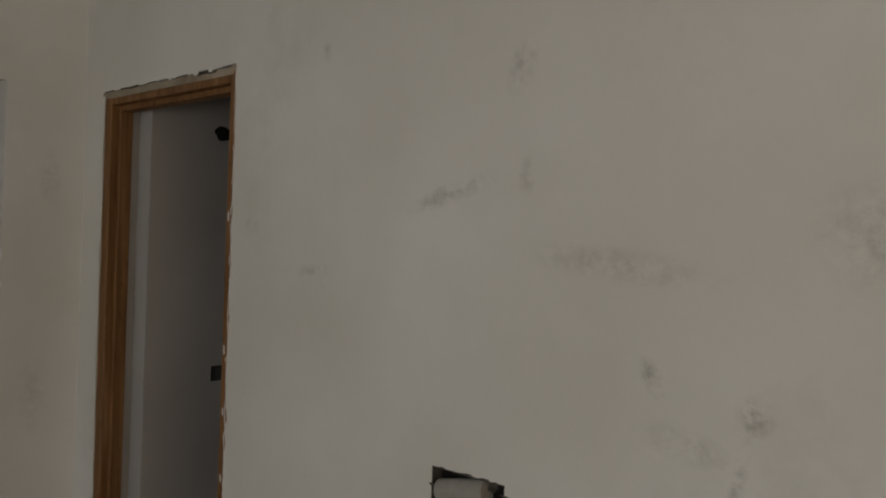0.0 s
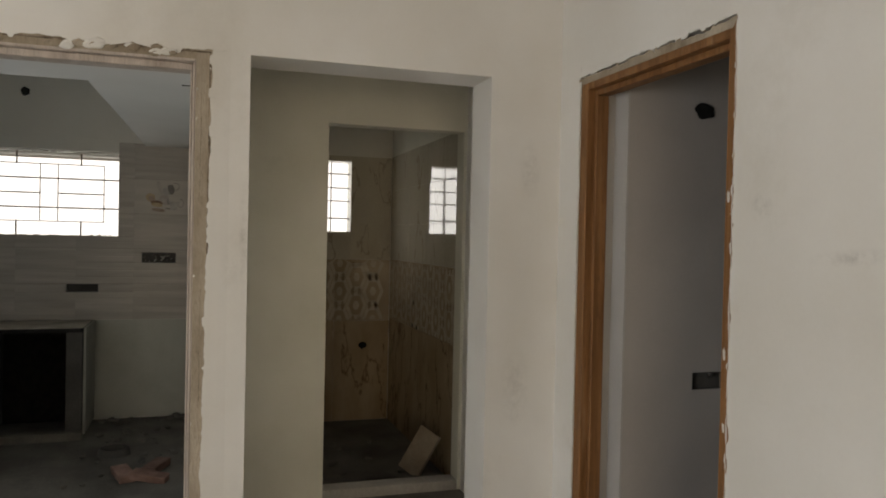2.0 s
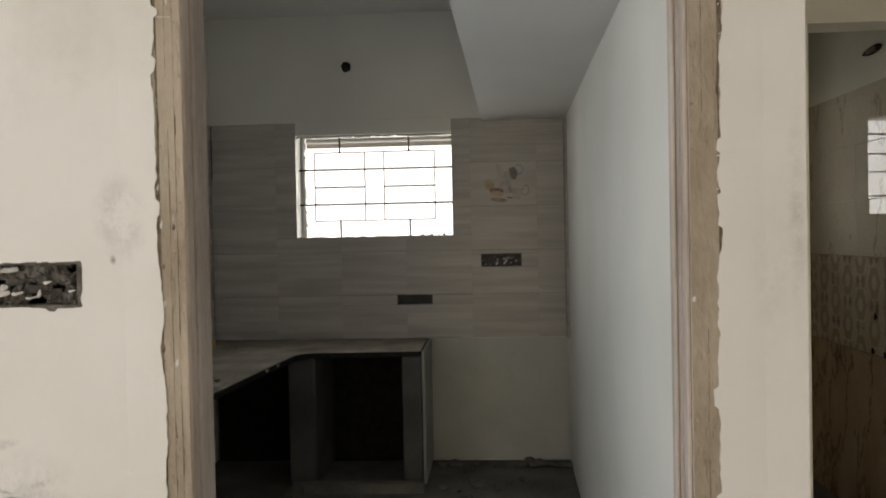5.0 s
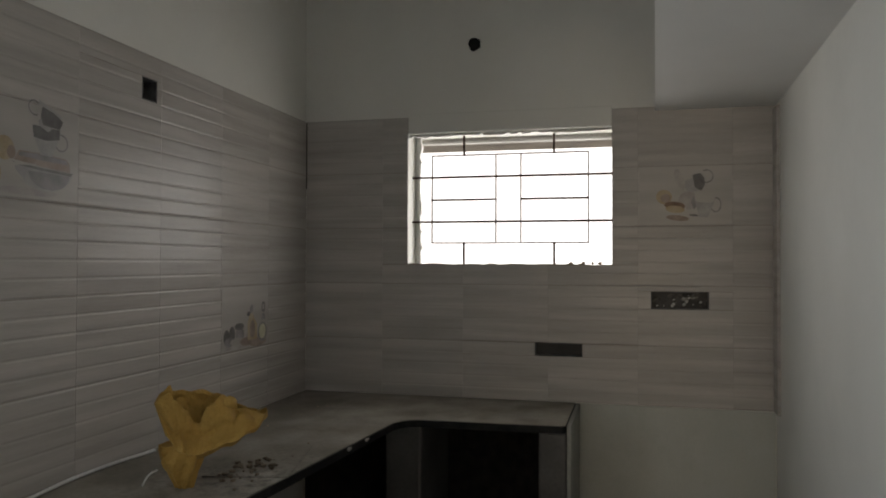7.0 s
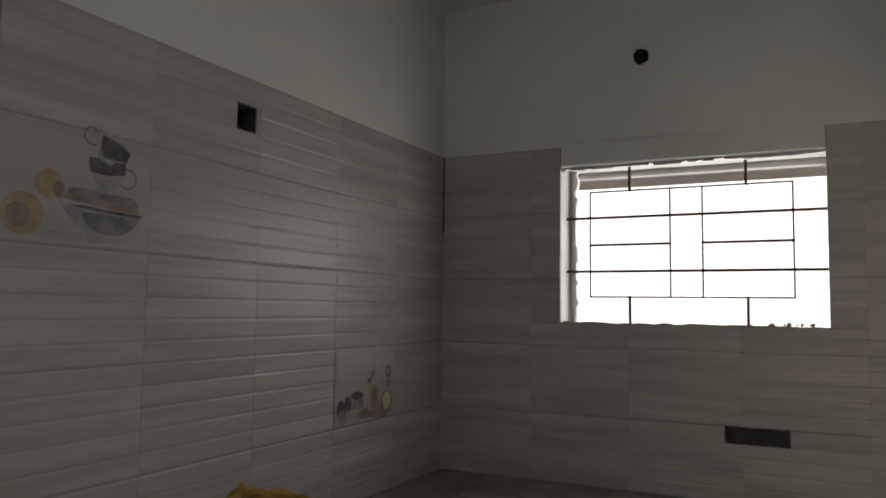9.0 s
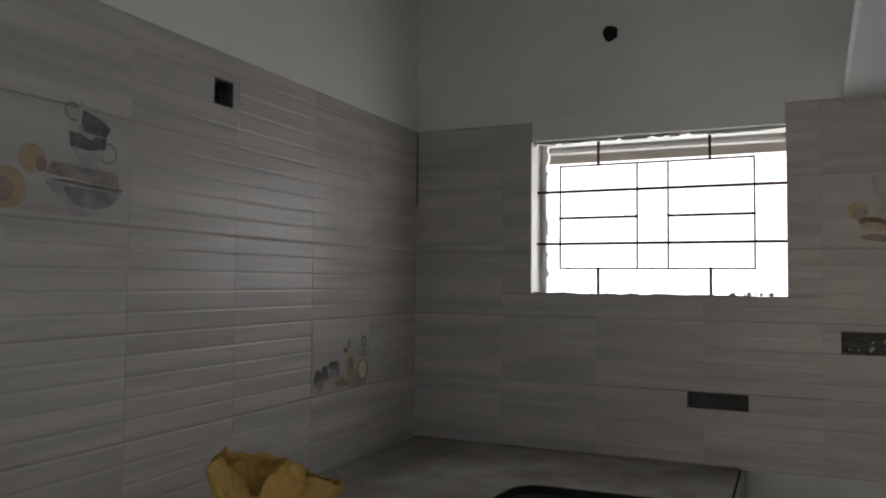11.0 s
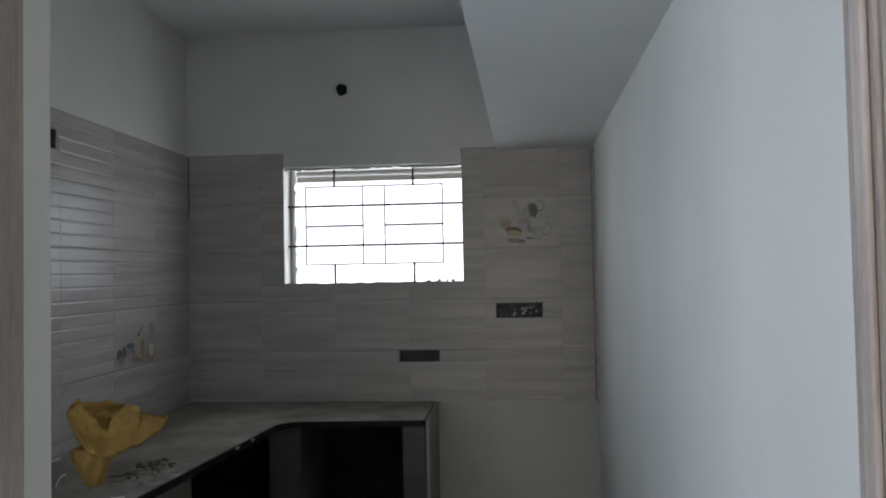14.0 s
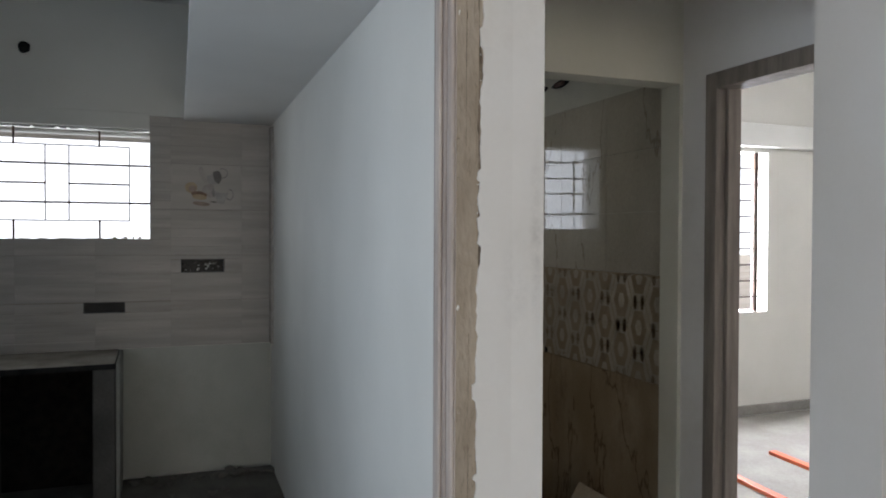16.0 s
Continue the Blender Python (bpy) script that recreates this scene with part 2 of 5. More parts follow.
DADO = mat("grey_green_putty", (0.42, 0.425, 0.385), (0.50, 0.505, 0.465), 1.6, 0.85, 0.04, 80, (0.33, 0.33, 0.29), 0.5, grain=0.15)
# wall panel's putty made darker: the end face's shade is in the colour
ENDCOAT = mat("shaded_end_plaster", (0.24, 0.24, 0.215), (0.32, 0.32, 0.29), 3, 0.9, 0.2, 60, (0.16, 0.16, 0.14), 0.5)
# white putty greyed down: the side room's dimness is in this colour
DIMPUTTY = mat("dimmed_reveal_putty", (0.44, 0.43, 0.42), (0.52, 0.51, 0.50), 1.5, 0.85, 0.04, 80, (0.35, 0.34, 0.33), 0.4, grain=0.12)
CREVICE = mat("dark_crevice", (0.11, 0.085, 0.06), (0.27, 0.22, 0.165), 22, 0.95, 0.8, 150)
OFFCUT = mat("tan_tile_offcut", (0.36, 0.295, 0.215), (0.46, 0.39, 0.30), 6, 0.6, 0.05, 80, (0.28, 0.22, 0.15), 0.5)
KERB = mat("worn_cement_kerb", (0.13, 0.118, 0.10), (0.21, 0.195, 0.165), 5, 0.95, 0.5, 60, (0.10, 0.09, 0.08), 0.7)
SMEAR = mat("white_paint_smear", (0.55, 0.54, 0.52), (0.74, 0.73, 0.71), 30, 0.8, 0.5, 150, (0.2, 0.19, 0.18), 0.7)
# cement darkened in its colour for the shade under the counter
PIER = mat("shaded_cement", (0.062, 0.058, 0.054), (0.105, 0.099, 0.092), 3, 0.95, 0.3, 60, (0.08, 0.075, 0.07), 0.5)
KTILE = vary(mat("ribbed_tile", (0.395, 0.366, 0.336), (0.505, 0.472, 0.438), 4.0, 0.23, 0.03, 120, (0.335, 0.305, 0.275), 0.65, stretch=(0.3, 0.3, 4.8), spec=0.11, grain=0.25, each=True), 0.035)
GROUT = mat("grout", (0.24, 0.21, 0.185), (0.33, 0.295, 0.265), 6, 0.95, 0.2, 90)
add_veins(GREYWOOD, 3.0, (9, 9, 0.3), 0.008, (0.13, 0.10, 0.08), 0.32)
add_veins(STOPWOOD, 3.0, (9, 9, 0.3), 0.008, (0.12, 0.09, 0.07), 0.3)
add_veins(MORTAR, 9.0, (2.2, 2.2, 0.35), 0.012, (0.16, 0.12, 0.085), 0.4)
add_veins(ORANGEWOOD, 3.0, (9, 9, 0.25), 0.012, (0.08, 0.035, 0.012), 0.6)
IRON = mat("rusty_iron", (0.035, 0.022, 0.017), (0.075, 0.045, 0.032), 14, 0.7, 0.2, 150, metal=0.2)
CAVITY = mat("chased_brick", (0.07, 0.063, 0.056), (0.19, 0.175, 0.16), 28, 0.95, 1.0, 150, (0.02, 0.02, 0.02), 0.9)
STEELBOX = mat("galvanised_box", (0.10, 0.10, 0.10), (0.2, 0.2, 0.2), 20, 0.5, 0.2, 150, (0.02, 0.02, 0.02), 0.8, metal=0.6)
# near-black in place of the shade inside holes, box backs and counter bay
BLACK = mat("recess_shade_black", (0.008, 0.008, 0.008), (0.02, 0.018, 0.016), 20, 0.95, 0.5, 90)
BAG = mat("mustard_bag", (0.33, 0.19, 0.045), (0.45, 0.27, 0.07), 6, 0.75, 0.3, 120, (0.30, 0.16, 0.03), 0.4)
MARBLE = mat("cream_marble", (0.50, 0.46, 0.37), (0.60, 0.56, 0.47), 2.2, 0.015, 0.0, 120, (0.36, 0.29, 0.20), 0.5, stretch=(1, 1, 0.5), spec=0.45)
BROWNMARBLE = mat("brown_marble", (0.36, 0.27, 0.17), (0.48, 0.38, 0.26), 4.2, 0.15, 0.0, 120, (0.15, 0.09, 0.045), 0.9, stretch=(1.3, 1.3, 0.55), spec=0.5)
DULLMARBLE = mat("dull_cream_marble", (0.50, 0.46, 0.37), (0.60, 0.56, 0.47), 2.2, 0.35, 0.0, 120, (0.36, 0.29, 0.20), 0.5, stretch=(1, 1, 0.5), spec=0.3)
add_veins(DULLMARBLE, 2.2, (1, 1, 0.35), 0.012, (0.25, 0.18, 0.11), 0.6)
add_veins(MARBLE, 2.2, (1, 1, 0.35), 0.012, (0.25, 0.18, 0.11), 0.6)
add_veins(BROWNMARBLE, 2.4, (1, 1, 0.35), 0.016, (0.12, 0.07, 0.035), 0.75)
HEXBASE = mat("patterned_band_tile", (0.38, 0.30, 0.205), (0.46, 0.375, 0.27), 3, 0.18, 0.0, 120, spec=0.5)
HEXDARK = mat("hexagon_print", (0.26, 0.185, 0.115), (0.36, 0.27, 0.18), 9, 0.18, 0.0, 120, spec=0.5)
HEXLIGHT = mat("hexagon_print_pale", (0.48, 0.42, 0.325), (0.58, 0.52, 0.415), 7, 0.18, 0.0, 120, spec=0.5)
PLASTIC = mat("white_plastic", (0.62, 0.62, 0.60), (0.70, 0.70, 0.68), 4, 0.4, 0.05, 60, (0.4, 0.36, 0.3), 0.3)
BRICK = vary(mat("clay_brick", (0.17, 0.10, 0.08), (0.27, 0.175, 0.145), 10, 0.95, 0.6, 120), 0.2)
ORANGESTRIP = mat("orange_strip", (0.62, 0.12, 0.05), (0.72, 0.17, 0.07), 5, 0.5, 0.05, 80)
EARTH = mat("pale_earth", (0.36, 0.32, 0.26), (0.48, 0.44, 0.37), 0.4, 0.95, 0.2, 8)
GREYPRINT = mat("grey_crockery_print", (0.15, 0.143, 0.14), (0.28, 0.265, 0.258), 18, 0.3, 0.0, 120)
PALEPRINT = mat("pale_crockery_print", (0.28, 0.27, 0.258), (0.40, 0.38, 0.362), 18, 0.3, 0.0, 120)
DARKPRINT = mat("dark_crockery_print", (0.085, 0.079, 0.076), (0.16, 0.152, 0.148), 22, 0.3, 0.0, 120)
TANPRINT = mat("tan_fruit_print", (0.34, 0.25, 0.14), (0.44, 0.36, 0.25), 18, 0.3, 0.0, 120)
PEARPRINT = mat("pale_pear_print", (0.44, 0.43, 0.28), (0.54, 0.52, 0.38), 18, 0.3, 0.0, 120)
BROWNPRINT = mat("brown_food_print", (0.22, 0.165, 0.135), (0.34, 0.27, 0.225), 22, 0.3, 0.0, 120)


# ---- building helpers ----
def box(bm, x0, x1, y0, y1, z0, z1):
    v = [bm.verts.new(c) for c in ((x0, y0, z0), (x1, y0, z0), (x1, y1, z0), (x0, y1, z0), (x0, y0, z1), (x1, y0, z1), (x1, y1, z1), (x0, y1, z1))]
    for f in ((3, 2, 1, 0), (4, 5, 6, 7), (0, 1, 5, 4), (1, 2, 6, 5), (2, 3, 7, 6), (3, 0, 4, 7)):
        bm.faces.new([v[i] for i in f])
    return bm


def bevelled(bm, width, segments=2):
    bmesh.ops.bevel(bm, geom=bm.edges[:], offset=width, segments=segments, affect="EDGES", profile=0.6)
    return bm


def roughen(bm, amount, scale=12.0):
    for v in bm.verts:
        v.co += Vector(noise.noise_vector(v.co * scale)) * amount
    return bm


def link_mesh(name, bm, material, smooth=False):
    me = bpy.data.meshes.new(name)
    bm.to_mesh(me)
    bm.free()
    me.materials.append(material)
    if smooth:
        for p in me.polygons:
            p.use_smooth = True
    return new(name, me)


def part(name, bm, material, parent, label="", smooth=False):
    ob = link_mesh(name, bm, material, smooth)
    ob.parent = parent
    return tagged(ob, label)


def thing(name, place, label, category, group="", kind=""):
    ob = new(name)
    ob.location = place
    bpy.context.view_layer.update()
    return tagged(ob, label, category, group, kind)


def put(name, bm, material, parent, label="", smooth=False):
    """A part modelled in world places, under a thing that stands somewhere else."""
    root = parent
    shift = Vector((0, 0, 0))
    while root is not None:
        shift -= Vector(root.location)
        root = root.parent
    bmesh.ops.translate(bm, verts=bm.verts[:], vec=shift)
    return part(name, bm, material, parent, label, smooth)


def structure(name, bm, material, label, category):
    return tagged(link_mesh(name, bm, material), label, category, kind="structure")


def cut(rect, holes):
    """The rectangles that are left of rect = (a0, a1, z0, z1) outside the holes."""
    left = [rect]
    for h0, h1, g0, g1 in holes:
        out = []
        for a0, a1, z0, z1 in left:
            if h0 >= a1 or h1 <= a0 or g0 >= z1 or g1 <= z0:
                out.append((a0, a1, z0, z1))
                continue
            if z0 < g0:
                out.append((a0, a1, z0, g0))
            if z1 > g1:
                out.append((a0, a1, g1, z1))
            m0, m1 = max(z0, g0), min(z1, g1)
            if a0 < h0:
                out.append((a0, h0, m0, m1))
            if a1 > h1:
                out.append((h1, a1, m0, m1))
        left = out
    return left


def wall(name, axis, near, far, a0, a1, z0, z1, holes, material, label, cavities=()):
    """A wall across `axis` between near and far, with openings through it and shallow cavities (rectangle, depth, from the high side)."""
    bm = bmesh.new()
    lo, hi = min(near, far), max(near, far)

    def slab(l, h, r):
        if axis == "x":
            box(bm, l, h, r[0], r[1], r[2], r[3])
        else:
            box(bm, r[0], r[1], l, h, r[2], r[3])
    for r in cut((a0, a1, z0, z1), list(holes) + [c[0] for c in cavities]):
        slab(lo, hi, r)
    for r, depth, high in cavities:
        slab(lo, hi - depth, r) if high else slab(lo + depth, hi, r)
    return structure(name, bm, material, label, "wall")


TOP = 3.05
KWIN = (-1.801, -0.73, 1.532, 2.232)
VENT = (0.62, 1.24, 1.617, 2.26)
RWIN = (3.35, 4.33, 0.91, 2.30)
KBOX = (-0.543, -0.27, 1.315, 1.403)
KBOX2 = (-1.118, -0.877, 1.066, 1.135)
HALLBOX = (-1.53, -1.28, 1.409, 1.496)
NBOX = (-1.072, -0.817, 0.885, 1.018)
VBOX = (-5.636, -5.543, 2.146, 2.232)

# ---- the setting ----
wall("wall_west", "x", -7.2, -7.008, -2.55, 5.7, -0.2, TOP, [KWIN, VENT, RWIN], PAINT, "grey-white painted outer wall with window openings", [(KBOX, 0.045, True), (KBOX2, 0.045, True)])
wall("wall_kitchen_south", "y", -2.55, -2.395, -7.008, -3.546, 0, TOP, [(-4.45, -3.65, 0, 2.15)], PAINT, "grey-white kitchen wall above pale tiles", [(VBOX, 0.06, True)])
bm = bmesh.new()
corners = [(-7.008, 0.036), (-3.546, -0.055), (-3.546, 0.095), (-4.592, 0.125), (-7.008, 0.14)]
low = [bm.verts.new((x, y, 0)) for x, y in corners]
high = [bm.verts.new((x, y, TOP)) for x, y in corners]
bm.faces.new(list(reversed(low)))
bm.faces.new(high)
for i in range(5):
    j = (i + 1) % 5
    bm.faces.new((low[i], low[j], high[j], high[i]))
structure("wall_kitchen_north", bm, PAINT, "smooth white painted kitchen partition wall", "wall")
wall("wall_hall_west", "x", -3.546, -3.299, -4.2, 1.506, 0, TOP, [(-1.129, -0.029, 0, 2.285), (0.108, 1.16, 0, 2.307)], PUTTY, "off-white puttied hall wall with scuffs", [(HALLBOX, 0.04, True)])
wall("wall_hall_north", "y", 1.506, 1.655, -4.594, 4.2, 0, TOP, [(-4.437, -3.642, 0, 2.253), (-3.113, -2.094, 0, 2.298)], PUTTY, "off-white puttied hall wall with grey smudges", [(NBOX, 0.05, False)])
wall("wall_bath_front", "x", -4.722, -4.592, 0.125, 1.75, -0.15, TOP, [(0.64, 1.487, -0.15, 2.244)], GREEN, "greenish-grey puttied wall with an open doorway")
wall("wall_bath_north", "y", 1.628, 1.75, -7.008, -4.722, -0.2, TOP, [], GREEN, "greenish-grey bathroom wall above marble tiles")
wall("wall_bath_south", "y", 0.14, 0.152, -7.008, -4.722, -0.2, TOP, [], GREEN, "greenish-grey bathroom side wall")
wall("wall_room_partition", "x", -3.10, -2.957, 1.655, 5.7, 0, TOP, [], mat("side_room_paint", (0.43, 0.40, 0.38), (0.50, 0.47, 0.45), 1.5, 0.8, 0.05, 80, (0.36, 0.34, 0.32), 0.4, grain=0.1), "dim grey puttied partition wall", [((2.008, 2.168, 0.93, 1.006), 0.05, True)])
wall("wall_room_north", "y", 5.5, 5.7, -7.0, -3.10, 0, TOP, [], ROOMWHITE, "plain white room wall")
# this opening is made up, to let the fill lamp in
wall("wall_side_room_north", "y", 4.5, 4.65, -2.957, 4.2, 0, TOP, [(-1.5, -0.5, 1.0, 2.1)], ROOMWHITE, "plain unseen side room wall with an opening added for fill light")
wall("wall_hall_east", "x", 4.2, 4.4, -4.2, 4.65, 0, TOP, [(-2.3, 0.3, 0.4, 2.4)], PUTTY, "off-white hall wall with a wide opening")
wall("wall_hall_south", "y", -4.2, -4.05, -3.033, 4.2, 0, TOP, [(-1.2, 1.2, 0.5, 2.1)], PUTTY, "off-white hall wall with a window opening")
structure("ceiling", box(bmesh.new(), -7.2, 4.4, -4.2, 5.7, TOP, TOP + 0.15), CEIL, "white plastered ceiling slab", "ceiling")
bm = bmesh.new()
for r in cut((-7.2, 4.4, -4.2, 5.7), [(-7.3, -4.722, 0.152, 1.628)]):
    box(bm, r[0], r[1], r[2], r[3], -0.15, 0.0)
structure("floor", bm, CEMENT, "rough grey cement floor with dust", "floor")
structure("floor_bathroom", box(bmesh.new(), -7.0, -4.722, 0.152, 1.628, -0.2, -0.12), CEMENT, "dark sunken cement bathroom floor", "floor")
# added pale layer, out of view, that bounces light onto the lower walls
structure("hall_bounce_floor", box(bmesh.new(), -3.296, 4.19, -4.04, 1.503, 0.0, 0.008), SCREED, "pale unseen layer on the hall floor, added to bounce light up", "floor")
structure("floor_room", box(bmesh.new(), -6.98, -3.11, 1.76, 5.48, 0.0, 0.012), SCREED, "pale screed floor", "floor")
structure("ground", box(bmesh.new(), -3000, 3000, -3000, 3000, -0.6, -0.45), EARTH, "pale bare earth around the house", "ground")
# sill of the bathroom doorway
structure("sill_bathroom", bevelled(box(bmesh.new(), -4.722, -4.592, 0.64, 1.487, -0.15, 0.06), 0.01), SCREED, "worn grey cement sill", "sill")
structure("wall_room_south", box(bmesh.new(), -4.722, -4.594, 1.655, 1.75, 0, TOP), ROOMWHITE, "white return of the room wall", "wall")
# loft slab over the kitchen door and along the partition
bm = bmesh.new()
outline = [(-7.0, 0.036), (-7.0, -0.522), (-5.5, -0.562), (-4.12, -0.603), (-4.12, -2.395), (-3.546, -2.395), (-3.546, -0.055)]
low = [bm.verts.new((x, y, 2.30)) for x, y in outline]
high = [bm.verts.new((x, y, 2.39)) for x, y in outline]
bm.faces.new(low)
bm.faces.new(list(reversed(high)))
for i in range(7):
    j = (i + 1) % 7
    bm.faces.new((low[i], high[i], high[j], low[j]))
bmesh.ops.recalc_face_normals(bm, faces=bm.faces[:])
structure("loft", bm, CEIL, "white plastered concrete loft shelf", "loft")

# bright hazy sky far beyond the western windows
HAZE = bpy.data.materials.new("hazy_sky")
HAZE.use_nodes = True
hb = HAZE.node_tree.nodes["Principled BSDF"]
hb.inputs["Base Color"].default_value = (0, 0, 0, 1)
hb.inputs["Emission Color"].default_value = (0.96, 0.98, 1.0, 1)
hb.inputs["Emission Strength"].default_value = 2.0
structure("backdrop", box(bmesh.new(), -70.2, -70, -90, 90, -0.4, 60), HAZE, "white hazy sky beyond the windows", "sky")

# ---- kitchen doorway ----
def bar(x0, x1, y0, y1, z0, z1, edge=0.003):
    return bevelled(box(bmesh.new(), x0, x1, y0, y1, z0, z1), edge, 1)


def ragged(axis, at, a0, a1, fixed0, fixed1, seed, depth=0.004, rough=0.007, upright=True, step=0.006, foot=0.0003, taper=0.0):
    """A thin skin with one ragged edge. It runs from a0 to a1; fixed0 is its straight edge, fixed1 its broken edge."""
    bm = bmesh.new()
    n = int(abs(a1 - a0) / step)
    rows = []
    for i in range(n + 1):
        a = a0 + (a1 - a0) * i / n
        j = noise.fractal(Vector((a * 9, seed, 0.3)), 1.0, 2.0, 4) * rough + noise.noise(Vector((a * 60, seed, 3.1))) * rough * 0.35
        if noise.noise(Vector((a * 22, seed, 9.7))) > 0.35:
            j += rough * 0.9
        j += taper * (a - a1)
        row = []
        for c, d in ((fixed0, foot), ((fixed0 + fixed1) / 2, (depth + foot) / 2), (fixed1 + j, depth), (fixed1 + j, min(0, foot))):
            if axis == "x":
                row.append(bm.verts.new((at + d, c, a) if upright else (at + d, a, c)))
            else:
                row.append(bm.verts.new((c, at - d, a) if upright else (a, at - d, c)))
        rows.append(row)
    for r, s in zip(rows, rows[1:]):
        for k in range(3):
            bm.faces.new((r[k], s[k], s[k + 1], r[k + 1]))
    bmesh.ops.recalc_face_normals(bm, faces=bm.faces[:])
    return bm


door = thing("door_frame", (-3.351, -0.582, 0), "primed wooden door frame set in broken plaster, without a leaf", "door frame")
put("jamb", bar(-3.403, -3.298, -1.129, -1.08, 0, 2.285), GREYWOOD, door)
right_jamb = put("jamb", bar(-3.403, -3.298, -0.104, -0.029, 0, 2.285), GREYWOOD, door)
put("rebate", bar(-3.334, -3.300, -1.08, -1.060, 0, 2.26), GREYWOOD, door)
put("door_stop", bar(-3.401, -3.336, -1.08, -1.055, 0, 2.26), STOPWOOD, door)
put("door_stop", bar(-3.405, -3.334, -0.116, -0.104, 0, 2.26), STOPWOOD, door)
put("head", bar(-3.403, -3.298, -1.08, -0.104, 2.26, 2.285), GREYWOOD, door)
put("head_stop", bar(-3.424, -3.332, -1.055, -0.116, 2.233, 2.26), GREYWOOD, door)
put("bead", bar(-3.372, -3.345, -0.125, -0.116, 0, 2.233, 0.003), GREYWOOD, right_jamb)
put("bead", bar(-3.330, -3.300, -0.113, -0.104, 0, 2.26, 0.003), GREYWOOD, right_jamb)
# mortar bedding and broken plaster round the frame
bed = thing("mortar_bedding", (-3.296, -0.582, 0), "brown rough mortar bedding round the door frame", "mortar")
put("side_strip", ragged("x", -3.2978, 0, 2.311, -1.064, -1.120, 1.7, 0.0004, -0.004), MORTAR, bed)
put("side_strip", ragged("x", -3.2978, 0, 2.311, -0.103, -0.038, 5.1, 0.0004, 0.004), MORTAR, bed)
put("top_strip", ragged("x", -3.2978, -1.125, -0.035, 2.271, 2.318, 8.3, 0.0004, 0.008, upright=False), MORTAR, bed)
for k in range(26):
    y = random.uniform(-1.108, -0.055)
    lump = bmesh.new()
    bmesh.ops.create_icosphere(lump, subdivisions=2, radius=1)
    s = random.uniform(0.008, 0.02)
    bmesh.ops.scale(lump, vec=(0.006, s * 1.6, s * 0.9), verts=lump.verts[:])
    roughen(lump, 0.004, 80)
    bmesh.ops.translate(lump, verts=lump.verts[:], vec=(-3.291, y, 2.290 + random.uniform(-0.012, 0.014)))
    put("mortar_lump", lump, MORTAR if k % 3 else PUTTY, bed)
for edge0, edge1, seed, r in ((-1.112, -1.116, 21.3, -0.007), (-0.052, -0.049, 23.9, 0.007)):
    put("crevice", ragged("x", -3.2974, 0, 2.311, edge0, edge1, seed, 0.0003, r), CREVICE, bed)
put("crevice", ragged("x", -3.2974, -1.12, -0.045, 2.298, 2.304, 27.1, 0.0003, 0.009, upright=False), CREVICE, bed)
for z0, z1, y, seed in ((0.0, 2.27, -1.0800, 31.7), (0.9, 1.75, -1.0935, 33.1), (1.85, 2.25, -1.096, 34.2), (1.75, 2.25, -0.0815, 35.3), (0.9, 1.35, -0.0745, 36.3)):
    put("crack", ragged("x", -3.2972, z0, z1, y, y + 0.0009, seed, 0.0002, 0.0016), CREVICE, bed)
for k in range(60):
    y0, w = random.choice(((-1.114, 0.012), (-1.114, 0.012), (-1.085, 0.010), (-0.050, 0.010), (-0.050, 0.010), (-0.098, 0.005)))
    bit = bmesh.new()
    bmesh.ops.create_icosphere(bit, subdivisions=2, radius=1)
    bmesh.ops.scale(bit, vec=(0.0015, random.uniform(0.001, 0.004), random.uniform(0.001, 0.009)), verts=bit.verts[:])
    roughen(bit, 0.003, 150)
    bmesh.ops.translate(bit, verts=bit.verts[:], vec=(-3.2974, y0 + random.uniform(-w, w) * 0.5, random.uniform(0.4, 2.27)))
    put("plaster_splash", bit, (PUTTY, SMEAR, CREVICE)[k % 3], bed)
put("trowel_ridge", ragged("x", -3.2973, -1.118, -1.084, 1.965, 1.967, 41.0, 0.001, 0.005, upright=False), SMEAR, bed)
skin = thing("plaster_lip", (-3.296, -0.582, 0), "broken white plaster edge beside the door frame", "plaster edge")
put("lip", ragged("x", -3.2968, 0, 2.342, -1.190, -1.122, 2.2, 0.003, 0.008, foot=-0.0021, taper=-0.008), PUTTY, skin)
put("lip", ragged("x", -3.2968, 0, 2.342, 0.03, -0.042, 6.4, 0.003, -0.009, foot=-0.0021, taper=0.011), PUTTY, skin)
put("lip", ragged("x", -3.2968, -1.181, 0.017, 2.39, 2.306, 4.4, 0.003, -0.012, upright=False, foot=-0.0021), PUTTY, skin)
bm = bmesh.new()
box(bm, -3.548, -3.405, -1.129, -1.115, 0, 2.285)
box(bm, -3.548, -3.407, -0.075, -0.029, 0, 2.285)
box(bm, -3.548, -3.426, -1.115, -0.075, 2.262, 2.285)
structure("door_reveal", bm, PAINT, "white plastered reveal behind the door frame", "reveal")
put("wire", bar(-3.466, -3.463, -0.160, -0.074, 2.19, 2.194, 0.001), IRON, thing("wire_stub", (-3.464, -0.13, 2.192), "thin dark wire end sticking out of the reveal", "wire"))

# ---- varnished door frame in the hall's north wall ----
od = thing("wooden_door_frame", (-2.599, 1.551, 0), "orange-brown varnished wooden door frame without a leaf", "door frame")
put("jamb", bar(-3.113, -3.053, 1.511, 1.604, 0, 2.269), ORANGEWOOD, od)
put("jamb_rebate", bar(-3.053, -3.032, 1.546, 1.604, 0, 2.243), ORANGEWOOD, od)
